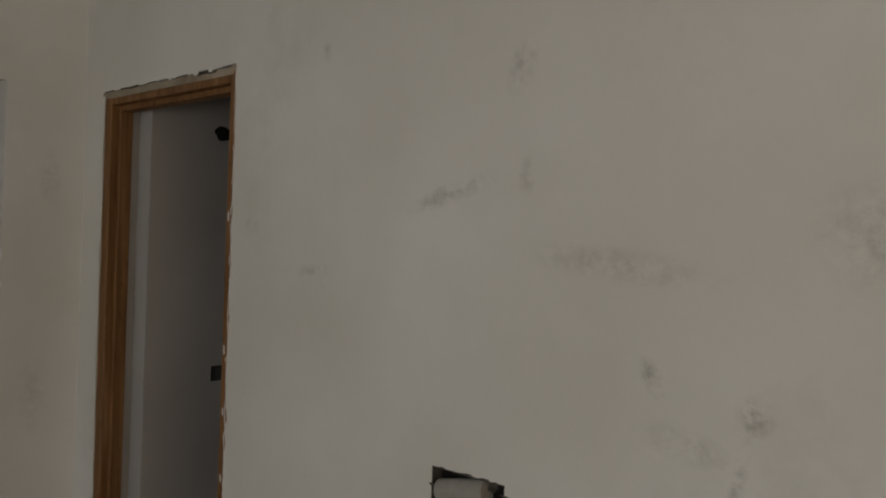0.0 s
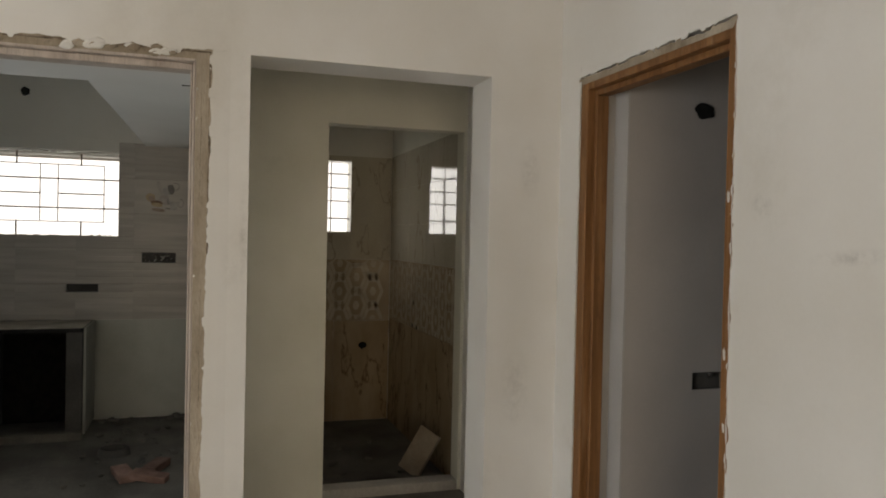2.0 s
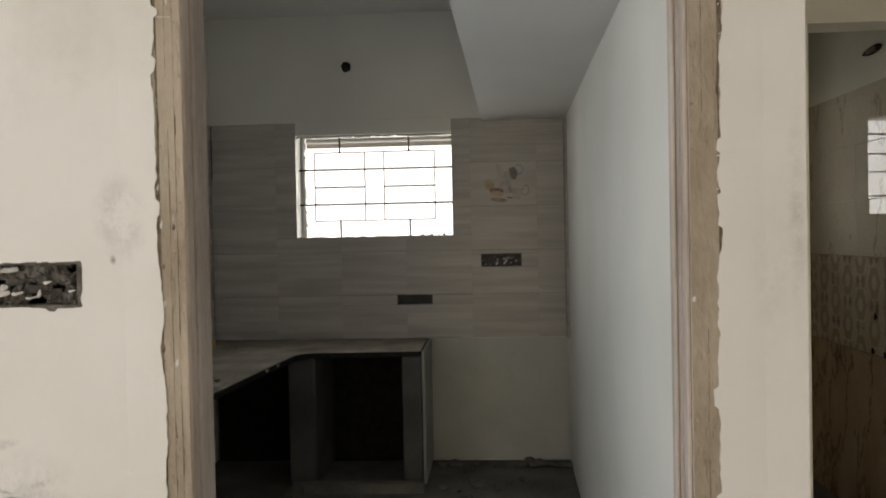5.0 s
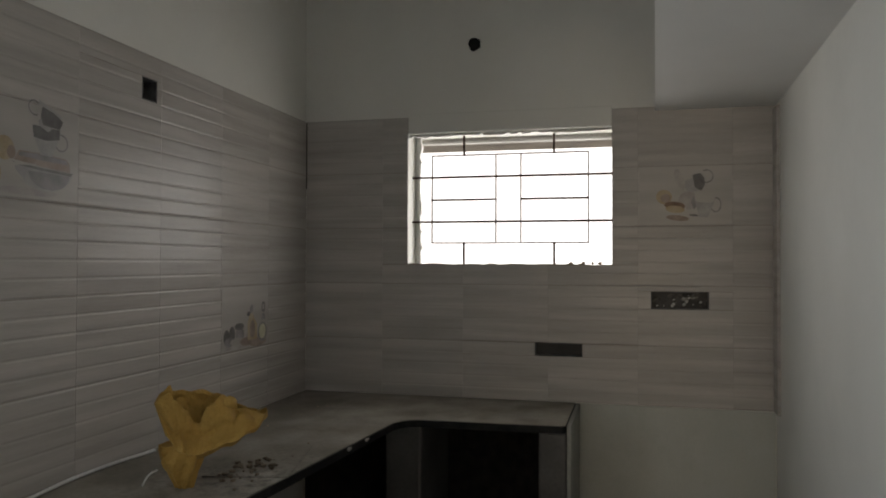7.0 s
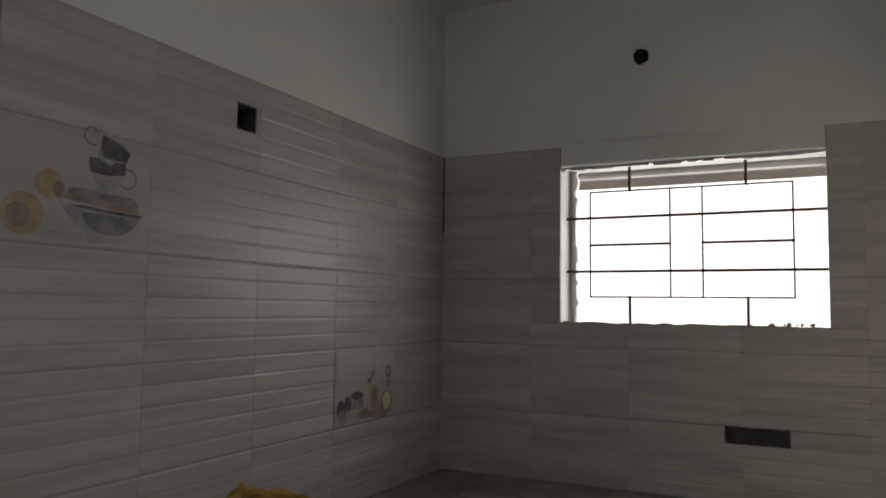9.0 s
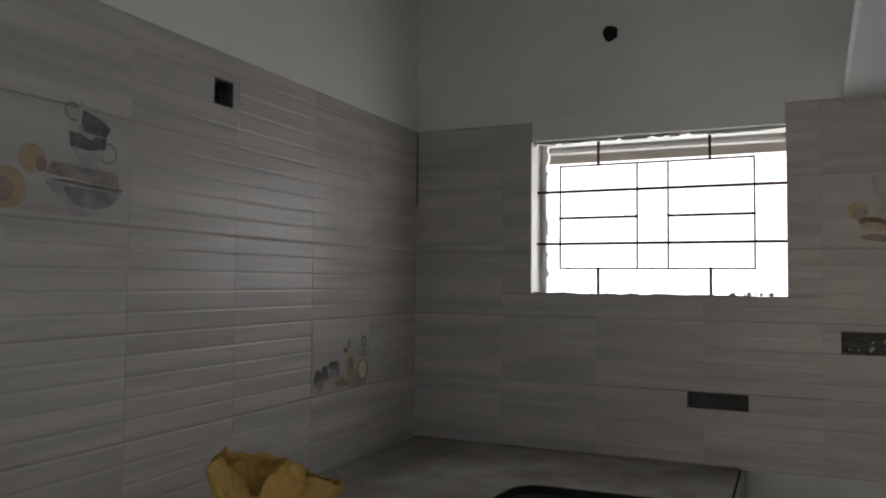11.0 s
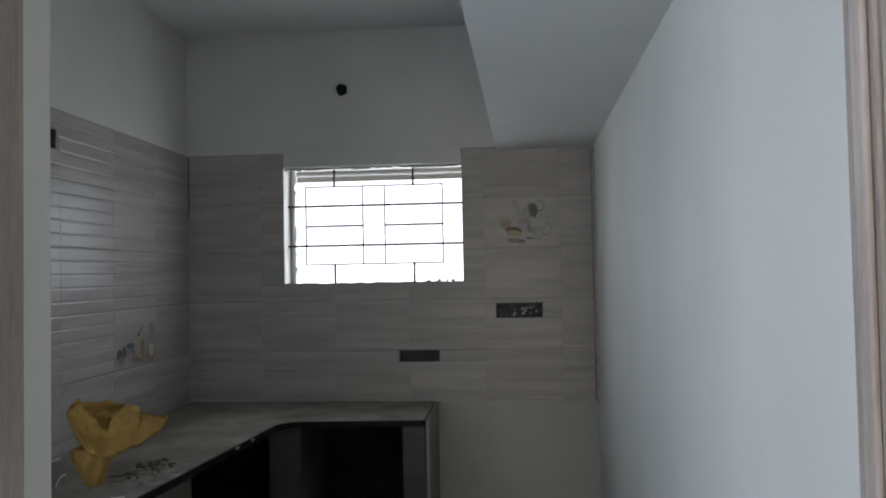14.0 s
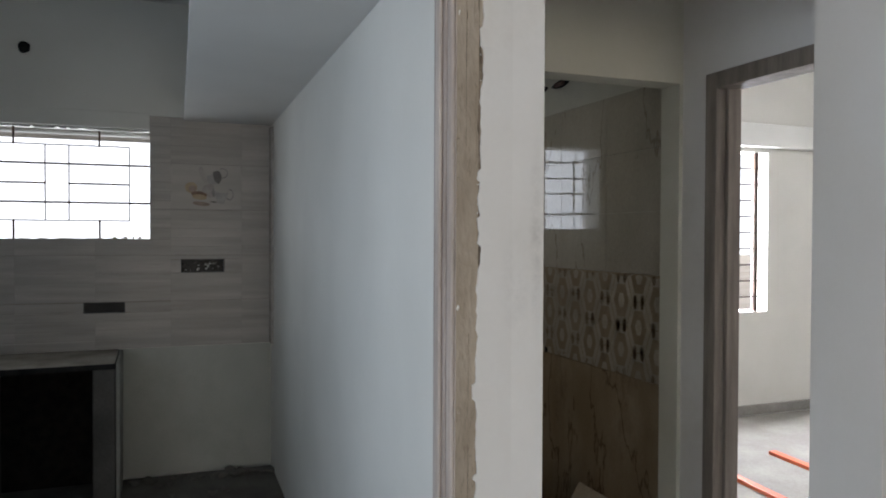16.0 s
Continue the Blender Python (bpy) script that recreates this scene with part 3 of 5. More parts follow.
put("jamb", bar(-2.134, -2.094, 1.511, 1.604, 0, 2.269), ORANGEWOOD, od)
put("head", bar(-3.053, -2.134, 1.511, 1.604, 2.232, 2.269), ORANGEWOOD, od)
put("head_rebate", bar(-3.032, -2.134, 1.546, 1.604, 2.208, 2.232), ORANGEWOOD, od)
bed = thing("mortar_bedding", (-2.599, 1.507, 0), "brown mortar bedding over the varnished door frame", "mortar")
put("top_strip", ragged("y", 1.507, -3.121, -2.087, 2.26, 2.286, 3.9, 0.004, 0.014, upright=False), MORTAR, bed)
put("side_strip", ragged("y", 1.507, 0, 2.29, -2.113, -2.089, 7.9, 0.003, 0.006), ORANGEWOOD, bed)
skin = thing("plaster_lip", (-2.599, 1.507, 0), "broken white plaster edge above the varnished frame", "plaster edge")
put("lip", ragged("y", 1.507, -3.142, -2.076, 2.342, 2.298, 9.4, 0.003, -0.012, upright=False), PUTTY, skin)
put("lip", ragged("y", 1.507, 0, 2.342, -3.135, -3.109, 1.4, 0.003, 0.005), PUTTY, skin)
put("lip", ragged("y", 1.507, 0, 2.342, -2.062, -2.091, 6.0, 0.003, -0.006), PUTTY, skin)
for z in (0.45, 0.75, 1.0, 1.23, 1.73):
    lump = bmesh.new()
    bmesh.ops.create_icosphere(lump, subdivisions=2, radius=1)
    bmesh.ops.scale(lump, vec=(0.010, 0.004, 0.022), verts=lump.verts[:])
    roughen(lump, 0.004, 70)
    bmesh.ops.translate(lump, verts=lump.verts[:], vec=(-2.11 + random.uniform(-0.006, 0.006), 1.509, z))
    put("plaster_splash", lump, PUTTY, od)
bm = bmesh.new()
box(bm, -3.113, -3.062, 1.606, 1.653, 0, 2.298)
box(bm, -2.132, -2.094, 1.606, 1.653, 0, 2.298)
box(bm, -3.062, -2.132, 1.606, 1.653, 2.245, 2.298)
box(bm, -3.067, -2.955, 1.653, 1.662, 0, 2.6)
structure("side_room_reveal", bm, DIMPUTTY, "white puttied reveal behind the varnished frame, greyed in colour for the dim room", "reveal")

# ---- room door frame in the lobby ----
rd = thing("door_frame", (-4.093, 1.551, 0), "grey-brown wooden door frame of the room, without a leaf", "door frame")
put("jamb", bar(-4.437, -4.367, 1.499, 1.614, 0, 2.253), DARKWOOD, rd)
put("jamb", bar(-3.712, -3.642, 1.499, 1.614, 0, 2.253), DARKWOOD, rd)
put("head", bar(-4.367, -3.712, 1.499, 1.614, 2.183, 2.253), DARKWOOD, rd)
put("rebate", bar(-4.367, -4.347, 1.546, 1.614, 0, 2.183), DARKWOOD, rd)


# ---- window grilles ----
def grille(name, label, x, bars):
    """bars: (y0, y1, z0, z1, half thickness)."""
    g = thing(name, (x, bars[0][0], bars[0][2]), label, "window grille")
    for y0, y1, z0, z1, r in bars:
        put("bar", bar(x - r, x + r, min(y0, y1) - r, max(y0, y1) + r, min(z0, z1) - r, max(z0, z1) + r, r * 0.4), IRON, g)
    return g


L, R, B, T = -1.801, -0.73, 1.532, 2.232
grille("window_grille", "rusty dark iron bar grille in a geometric pattern", -7.10, [
    (L, R, 2.005, 2.005, 0.006), (L, R, 1.763, 1.763, 0.006),
    (-1.691, -1.339, 1.882, 1.882, 0.0055), (-1.205, -0.853, 1.882, 1.882, 0.0055),
    (-1.691, -0.853, 2.123, 2.123, 0.0037), (-1.691, -0.853, 1.649, 1.649, 0.0037),
    (-1.691, -1.691, 1.649, 2.123, 0.0037), (-0.853, -0.853, 1.649, 2.123, 0.0037),
    (-1.339, -1.339, 1.649, 2.123, 0.0037), (-1.205, -1.205, 1.649, 2.123, 0.0037),
    (-1.513, -1.513, 2.123, T, 0.006), (-1.030, -1.030, 2.123, T, 0.006),
    (-1.514, -1.514, B, 1.649, 0.006), (-1.029, -1.029, B, 1.649, 0.006)])
grille("window_grille", "dark iron bar grille in the bathroom ventilator", -7.10, [
    (0.62, 1.24, 2.15, 2.15, 0.006), (0.62, 1.24, 2.02, 2.02, 0.005), (0.62, 1.24, 1.90, 1.90, 0.005), (0.62, 1.24, 1.74, 1.74, 0.006),
    (0.80, 0.80, 1.617, 2.26, 0.005), (1.07, 1.07, 1.617, 2.26, 0.005)])
grille("window_grille", "dark iron bar grille with level bars in the room window", -7.04, [(3.35, 4.33, z, z, 0.006) for z in (1.04, 1.18, 1.32, 1.46, 1.60, 1.74, 1.88, 2.02, 2.16)] + [(3.85, 3.85, 0.91, 2.30, 0.006), (4.22, 4.22, 0.91, 2.30, 0.02)])
# rough plaster left round the kitchen window's reveal
skin = thing("plaster_lip", (-7.12, -1.27, 1.535), "ragged white plaster in the window reveal", "plaster edge")
put("lip", ragged("x", -7.16, B, T, L, L + 0.035, 3.3, 0.03, 0.008), PUTTY, skin)
put("lip", ragged("x", -7.05, L, R, T, T - 0.014, 7.3, 0.02, 0.008, upright=False), PUTTY, skin)
put("lip", ragged("x", -7.03, L, R, B - 0.004, B + 0.004, 2.8, 0.03, 0.004, upright=False), MORTAR, skin)
crumbs = thing("mortar_crumbs", (-7.03, -0.85, 1.54), "small grey mortar crumbs on the window sill", "rubble")
for k in range(9):
    lump = bmesh.new()
    bmesh.ops.create_icosphere(lump, subdivisions=1, radius=random.uniform(0.005, 0.011))
    roughen(lump, 0.003, 90)
    bmesh.ops.translate(lump, verts=lump.verts[:], vec=(-7.02 - random.random() * 0.04, random.uniform(-0.95, -0.75), 1.541))
    put("crumb", lump, MORTAR, crumbs)
# concrete sunshade over the kitchen window, outside
structure("sunshade", bar(-7.55, -7.2, -2.1, -0.45, 2.207, 2.30, 0.01), SCREED, "grey concrete sunshade over the window", "sunshade")

# ---- counter ----
ct = thing("kitchen_counter", (-6.3, -2.0, 0), "L-shaped black granite counter under pale dust on cement piers", "counter")


def l_slab(z0, z1, inset):
    bm = bmesh.new()
    i = inset
    pts = [(-7.0, -2.387), (-4.45, -2.387), (-4.45, -1.815 - i)]
    pts += [(-6.27, -1.655 - i)]
    for a in range(0, 91, 15):
        c, s = math.cos(radians(a)), math.sin(radians(a))
        pts.append((-6.27 - (0.13 + i) * s - 0.0, -1.555 - (0.10 + i) * c))
    pts += [(-6.43 - i, -0.925 - i), (-6.445 - i, -0.909 - i), (-7.0, -0.909 - i)]
    lo = [bm.verts.new((x, y, z0)) for x, y in pts]
    hi = [bm.verts.new((x, y, z1)) for x, y in pts]
    bm.faces.new(list(reversed(lo)))
    bm.faces.new(hi)
    n = len(pts)
    for k in range(n):
        bm.faces.new((lo[k], lo[(k + 1) % n], hi[(k + 1) % n], hi[k]))
    bmesh.ops.recalc_face_normals(bm, faces=bm.faces[:])
    return bm


put("slab", l_slab(0.803, 0.833, 0.0), GRANITE, ct, "black granite slab with a chipped edge")
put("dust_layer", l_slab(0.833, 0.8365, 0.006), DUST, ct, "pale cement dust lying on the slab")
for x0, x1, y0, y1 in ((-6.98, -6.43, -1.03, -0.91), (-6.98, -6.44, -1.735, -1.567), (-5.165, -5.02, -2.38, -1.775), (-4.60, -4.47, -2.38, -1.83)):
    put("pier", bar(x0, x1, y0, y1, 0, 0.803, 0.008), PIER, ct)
# black sheet: the unlit bay's shade put into colour
put("bay_shade_panel", bar(-7.004, -6.985, -2.38, -0.91, 0, 0.79), BLACK, ct)
put("end_plaster", roughen(bar(-6.995, -6.447, -0.908, -0.890, 0.02, 0.8355, 0.003), 0.003, 14), ENDCOAT, ct, "thin grey-white plaster on the counter's end, darkened in colour for shade")
chips = [(-6.02, -1.676), (-5.86, -1.69)]
for x, y in chips:
    lump = bmesh.new()
    bmesh.ops.create_icosphere(lump, subdivisions=3, radius=0.010)
    bmesh.ops.scale(lump, vec=(2.2, 0.4, 0.8), verts=lump.verts[:])
    roughen(lump, 0.010, 75)
    bmesh.ops.translate(lump, verts=lump.verts[:], vec=(x, y + 0.004, 0.826))
    put("cement_splash", lump, SCREED, ct)

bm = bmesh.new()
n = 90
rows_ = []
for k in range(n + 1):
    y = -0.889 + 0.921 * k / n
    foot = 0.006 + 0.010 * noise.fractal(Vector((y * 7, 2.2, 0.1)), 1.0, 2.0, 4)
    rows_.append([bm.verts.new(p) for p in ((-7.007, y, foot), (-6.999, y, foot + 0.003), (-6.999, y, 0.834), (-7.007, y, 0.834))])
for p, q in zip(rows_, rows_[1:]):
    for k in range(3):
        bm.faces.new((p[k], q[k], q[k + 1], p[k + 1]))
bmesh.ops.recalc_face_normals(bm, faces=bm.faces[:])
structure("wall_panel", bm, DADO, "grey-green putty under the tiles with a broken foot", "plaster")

# ---- the mustard bag on the counter ----
def along(marks, x):
    """The height at x on a smooth line through marks (x, height)."""
    for (a, p), (b, q) in zip(marks, marks[1:]):
        if x <= b:
            f = max(0.0, (x - a) / (b - a))
            return p + (q - p) * f * f * (3 - 2 * f)
    return marks[-1][1]


def bag_body():
    """An open, slumped paper bag: local x is its long side, y its back. Front and back sheet hang from their rims and meet in a roll below."""
    under = ((-0.08, 0.175), (-0.03, 0.112), (0.05, 0.098), (0.16, 0.128), (0.24, 0.168), (0.30, 0.215))
    rim_back = ((-0.08, 0.285), (-0.045, 0.318), (-0.022, 0.338), (-0.014, 0.318), (0.03, 0.312), (0.08, 0.316), (0.13, 0.300), (0.18, 0.268), (0.25, 0.242), (0.30, 0.225))
    rim_front = ((-0.08, 0.285), (-0.045, 0.315), (-0.026, 0.325), (-0.010, 0.295), (0.026, 0.262), (0.050, 0.212), (0.064, 0.212), (0.098, 0.264), (0.150, 0.296), (0.162, 0.290), (0.195, 0.250), (0.25, 0.238), (0.30, 0.222))
    bm = bmesh.new()
    cols, side = 52, 13
    grid = []
    for i in range(cols + 1):
        x = -0.08 + 0.38 * i / cols
        e = min(1.0, (x + 0.08) / 0.07, (0.30 - x) / 0.09)
        e = math.sqrt(max(0.02, 1 - (1 - e) ** 2))
        lo, zb, zf = along(under, x), along(rim_back, x), along(rim_front, x)
        lean = 0.055 * min(1, max(0, (x - 0.07) / 0.08))
        ring = []
        for inner in (False, True):
            shrink = 0.005 if inner else 0.0
            pts = []
            for k in range(side + 1):
                f = 1 - k / side
                z = lo + 0.03 + (zb - lo - 0.03) * f
                pts.append((0.03 + e * (0.030 + 0.034 * math.sin(math.pi * min(1, f * 1.1) * 0.8) - shrink), z))
            for k in range(1, 10):
                a = math.pi * k / 10
                pts.append((0.02 + e * 0.068 * math.cos(a) - (0 if k < 5 else 0.012 * e), lo + 0.032 - (0.034 - shrink) * math.sin(a)))
            for k in range(side + 1):
                f = k / side
                z = lo + 0.03 + (zf - lo - 0.03) * f
                roll = 0.030 * math.exp(-((z - lo - 0.032) / 0.024) ** 2) - 0.016 * math.exp(-((z - lo - 0.074) / 0.013) ** 2)
                pts.append((0.02 - e * (0.074 - 0.046 * f + roll - shrink) + (lean * e) * f ** 1.5, z))
            ring += list(reversed(pts)) if inner else pts
        row = []
        for k, (y, z) in enumerate(ring):
            shear = 0.05 * max(0.0, 1 - (x + 0.08) / 0.12) * max(0.0, 1 - (z - 0.15) / 0.15)
            p = Vector((x + shear, y, z))
            q = Vector((x * 14, (0 if y < 0.03 else 7) + y * 5, z * 13))
            sharp = abs(noise.noise(q + Vector((3.1, 1.7, 0.4))))
            fine = abs(noise.noise(q * 2.3 + Vector((8.1, 2.7, 5.4))))
            push = 0.008 - 0.036 * min(sharp, 0.32) - 0.014 * min(fine, 0.3)
            p += Vector((0, -push if y < 0.03 else push, 0)) * e
            p.x, p.z = p.x * 0.93 - 0.012, 0.098 + (p.z - 0.108) * 0.93
            p.z += 0.006 * noise.noise(Vector((x * 30, y * 12, 4.0)))
            row.append(bm.verts.new(p))
        grid.append(row)
    m = len(grid[0])
    for r, t in zip(grid, grid[1:]):
        for k in range(m):
            bm.faces.new((r[k], t[k], t[(k + 1) % m], r[(k + 1) % m]))
    bm.faces.new(grid[0])
    bm.faces.new(list(reversed(grid[-1])))
    bmesh.ops.triangulate(bm, faces=bm.faces[:])
    bmesh.ops.recalc_face_normals(bm, faces=bm.faces[:])
    return bm


def bag_tuck():
    """A pinched dart of paper at the front rim's peak."""
    bm = bmesh.new()
    rows = []
    for i in range(13):
        f = i / 12
        x, z, w = 0.135 + 0.037 * f, 0.268 - 0.043 * f, 0.013 * math.sin(math.pi * min(1, f + 0.12)) + 0.002
        rows.append([bm.verts.new((x + dx, 0.020 - 0.012 * f - dy, z + dz)) for dx, dy, dz in ((-w, 0, -w * 0.6), (0, w * 1.5, 0), (w, w * 0.4, w), (w * 0.6, -0.004, w * 0.5))])
    for r, t in zip(rows, rows[1:]):
        for k in range(3):
            bm.faces.new((r[k], t[k], t[k + 1], r[k + 1]))
    bmesh.ops.recalc_face_normals(bm, faces=bm.faces[:])
    return bm


def bag_foot():
    """The gathered lower end of the bag, twisted and folded flat on one side, standing on the counter."""
    bm = bmesh.new()
    seg, rings = 30, 8
    grid = []
    for i in range(rings + 1):
        v = i / rings
        row = []
        for j in range(seg):
            a = 2 * math.pi * j / seg
            c, s = math.cos(a + 0.5 * v), math.sin(a + 0.5 * v)
            r = 0.022 + 0.036 * min(1, v * 1.7) + 0.007 * abs(math.sin(2.5 * a + 3 * v)) + 0.004 * math.sin(7 * a - 3 * v)
            crease = abs(noise.noise(Vector((c * 1.6, s * 1.6, v * 1.3 + 11))))
            r -= 0.03 * min(crease, 0.3)
            row.append(bm.verts.new((0.012 - 0.012 * v + r * c * (1.15 if c < 0 else 0.95), r * s * 0.9, 0.115 * v)))
        grid.append(row)
    for lo, hi in zip(grid, grid[1:]):
        for j in range(seg):
            bm.faces.new((lo[j], lo[(j + 1) % seg], hi[(j + 1) % seg], hi[j]))
    bm.faces.new(grid[-1])
    bm.faces.new(list(reversed(grid[0])))
    return bm


bag = thing("bag", (-5.222, -2.002, 0.8365), "crumpled open mustard-yellow paper bag on the dusty counter", "bag")
bag.rotation_euler = (0, 0, radians(126))
part("body", bag_body(), BAG, bag, "crumpled mustard paper with an open mouth")
part("tuck", bag_tuck(), BAG, bag, "pinched dart of paper", True)
foot = bag_foot()
bmesh.ops.scale(foot, vec=(1.02, 1.0, 1.2), verts=foot.verts[:])
part("foot", foot, BAG, bag, "gathered lower end of the paper")

# thin white tube for the pale line at the counter's wall joint, and scraps
pale_tube_curve = bpy.data.curves.new("hose", "CURVE")
pale_tube_curve.dimensions, pale_tube_curve.bevel_depth, pale_tube_curve.bevel_resolution = "3D", 0.006, 3
sp = pale_tube_curve.splines.new("BEZIER")
tube_pts = [(-4.80, -2.30), (-5.05, -2.360), (-5.35, -2.372), (-5.58, -2.345)]
sp.bezier_points.add(len(tube_pts) - 1)
for bp_, (x, y) in zip(sp.bezier_points, tube_pts):
    bp_.co = (x, y, 0.846)
    bp_.handle_left_type = bp_.handle_right_type = "AUTO"
pale_tube_curve.materials.append(PLASTIC)
tagged(new("hose", pale_tube_curve), "thin white tube curving along the counter's joint with the wall", "hose")
strip_curve = bpy.data.curves.new("plastic_scrap", "CURVE")
strip_curve.dimensions, strip_curve.bevel_depth, strip_curve.bevel_resolution = "3D", 0.0035, 2
sp = strip_curve.splines.new("BEZIER")
sp.bezier_points.add(2)
for bp_, (x, y, z) in zip(sp.bezier_points, ((-5.196, -2.123, 0.8405), (-5.282, -2.160, 0.848), (-5.36, -2.185, 0.8405))):
    bp_.co = (x, y, z)
    bp_.handle_left_type = bp_.handle_right_type = "AUTO"
strip_curve.materials.append(PLASTIC)
tagged(new("plastic_scrap", strip_curve), "short curled white plastic scrap beside the bag", "scrap")
corner, along_x, along_y = Vector((-5.40, -1.725, 0.8368)), Vector((-0.43, -0.10, 0)), Vector((0.065, -0.275, 0))
bm = bmesh.new()
low = [bm.verts.new(p) for p in (corner, corner + along_x, corner + along_x + along_y, corner + along_y)]
high = [bm.verts.new(v.co + Vector((0, 0, 0.005))) for v in low]
bm.faces.new(high)
bm.faces.new(list(reversed(low)))
for k in range(4):
    bm.faces.new((low[k], low[(k + 1) % 4], high[(k + 1) % 4], high[k]))
bmesh.ops.recalc_face_normals(bm, faces=bm.faces[:])
tagged(link_mesh("board", bevelled(bm, 0.001, 1), DUST), "thin dusty grey board lying under the crumbs", "board")
chip = tagged(link_mesh("plastic_chip", roughen(bevelled(box(bmesh.new(), -0.022, 0.022, -0.006, 0.006, 0, 0.003), 0.001, 1), 0.002, 60), PLASTIC), "small flat white plastic chip on the counter", "scrap")
chip.location, chip.rotation_euler = (-5.07, -1.825, 0.8367), (0, 0, radians(110))
can = thing("plastic_can", (-4.65, -2.34, 0.8365), "white plastic can with a brown stain on the counter", "can")
bm = bevelled(box(bmesh.new(), -4.775, -4.53, -2.385, -2.295, 0.84, 1.285), 0.03, 4)
put("body", bm, PLASTIC, can, smooth=True)
bm = bmesh.new()
bmesh.ops.create_cone(bm, segments=20, radius1=0.03, radius2=0.028, depth=0.03, cap_ends=True)
bmesh.ops.translate(bm, verts=bm.verts[:], vec=(-4.62, -2.34, 1.298))
put("cap", bm, TANPRINT, can, "tan screw cap")


def rubble(name, label, n, spot, size, material, group, flat=0.6):
    """Loose lumps on a floor or counter: spot() gives x, y, z of the surface."""
    for k in range(n):
        x, y, z = spot()
        s = random.uniform(*size)
        bm = bmesh.new()
        bmesh.ops.create_icosphere(bm, subdivisions=2, radius=s)
        bmesh.ops.scale(bm, vec=(1, random.uniform(0.6, 1.1), flat), verts=bm.verts[:])
        roughen(bm, s * 0.5, 0.5 / s)
        ob = tagged(link_mesh(name, bm, material), label, "rubble", group)
        ob.location, ob.rotation_euler = (x, y, z + s * flat * 0.7), (0, 0, random.random() * 6)


rubble("mortar_crumb", "small dark mortar crumb on the dusty counter", 46, lambda: (-5.45 + random.gauss(0, 0.11), -1.90 + random.gauss(0, 0.045), 0.842), (0.004, 0.013), CREVICE, "crumbs on the counter")
rubble("mortar_crumb", "small dark mortar crumb on the dusty counter", 12, lambda: (random.uniform(-6.8, -5.7), random.uniform(-2.3, -1.8), 0.8365), (0.003, 0.008), MORTAR, "crumbs on the counter")
rubble("cement_lump", "grey cement lump on the kitchen floor", 40, lambda: (random.uniform(-6.9, -5.2), random.uniform(-0.85, -0.08), 0.0), (0.012, 0.04), CEMENT, "rubble on the kitchen floor")
rubble("cement_lump", "grey cement lump along the kitchen wall", 26, lambda: (-6.93 + random.random() * 0.1, random.uniform(-0.86, 0.0), 0.0), (0.02, 0.05), CEMENT, "rubble on the kitchen floor")
rubble("cement_lump", "grey cement lump on the bathroom floor", 30, lambda: (random.uniform(-6.6, -4.6), random.uniform(0.6, 1.5), -0.12), (0.012, 0.045), CEMENT, "rubble on the bathroom floor")
# low kerb before the counter
def kerb(x0, x1, y0, y1):
    """A rough hand-laid cement kerb with an uneven top."""
    bm = bmesh.new()
    lx, ly = x1 - x0, y1 - y0
    n = int(max(lx, ly) / 0.03)
    box(bm, x0, x1, y0, y1, 0, 0.055)
    bmesh.ops.subdivide_edges(bm, edges=[e for e in bm.edges if e.calc_length() > max(lx, ly) - 0.01], cuts=n, use_grid_fill=True)
    return roughen(bm, 0.012, 11)


structure("kerb", kerb(-6.395, -6.33, -1.69, -0.90), KERB, "worn grey cement kerb before the counter", "kerb")
structure("kerb", kerb(-6.33, -4.6, -1.69, -1.625), KERB, "worn grey cement kerb before the counter", "kerb")
for x, y, rot, tip in ((-5.32, -0.52, 20, 4), (-5.22, -0.36, 75, 9), (-5.45, -0.33, -25, 2)):
    ob = tagged(link_mesh("brick", roughen(bevelled(box(bmesh.new(), -0.11, 0.11, -0.05, 0.05, 0, 0.05), 0.008), 0.010, 30), BRICK), "broken red clay brick on the kitchen floor", "brick", "bricks on the kitchen floor")
    ob.location, ob.rotation_euler = (x, y, 0.004), (0, radians(tip), radians(rot))
# drain collar in the floor
ring = bmesh.new()
n = 36
loops = [[ring.verts.new((r * math.cos(2 * math.pi * k / n), r * math.sin(2 * math.pi * k / n), z)) for k in range(n)] for r, z in ((0.11, 0), (0.10, 0.045), (0.085, 0.05), (0.075, 0.0))]
for a, b in zip(loops, loops[1:]):
    for k in range(n):
        ring.faces.new((a[k], a[(k + 1) % n], b[(k + 1) % n], b[k]))
ob = tagged(link_mesh("drain_collar", ring, PIER, True), "round cement drain collar in the kitchen floor", "drain")
ob.location = (-5.89, -0.63, 0)


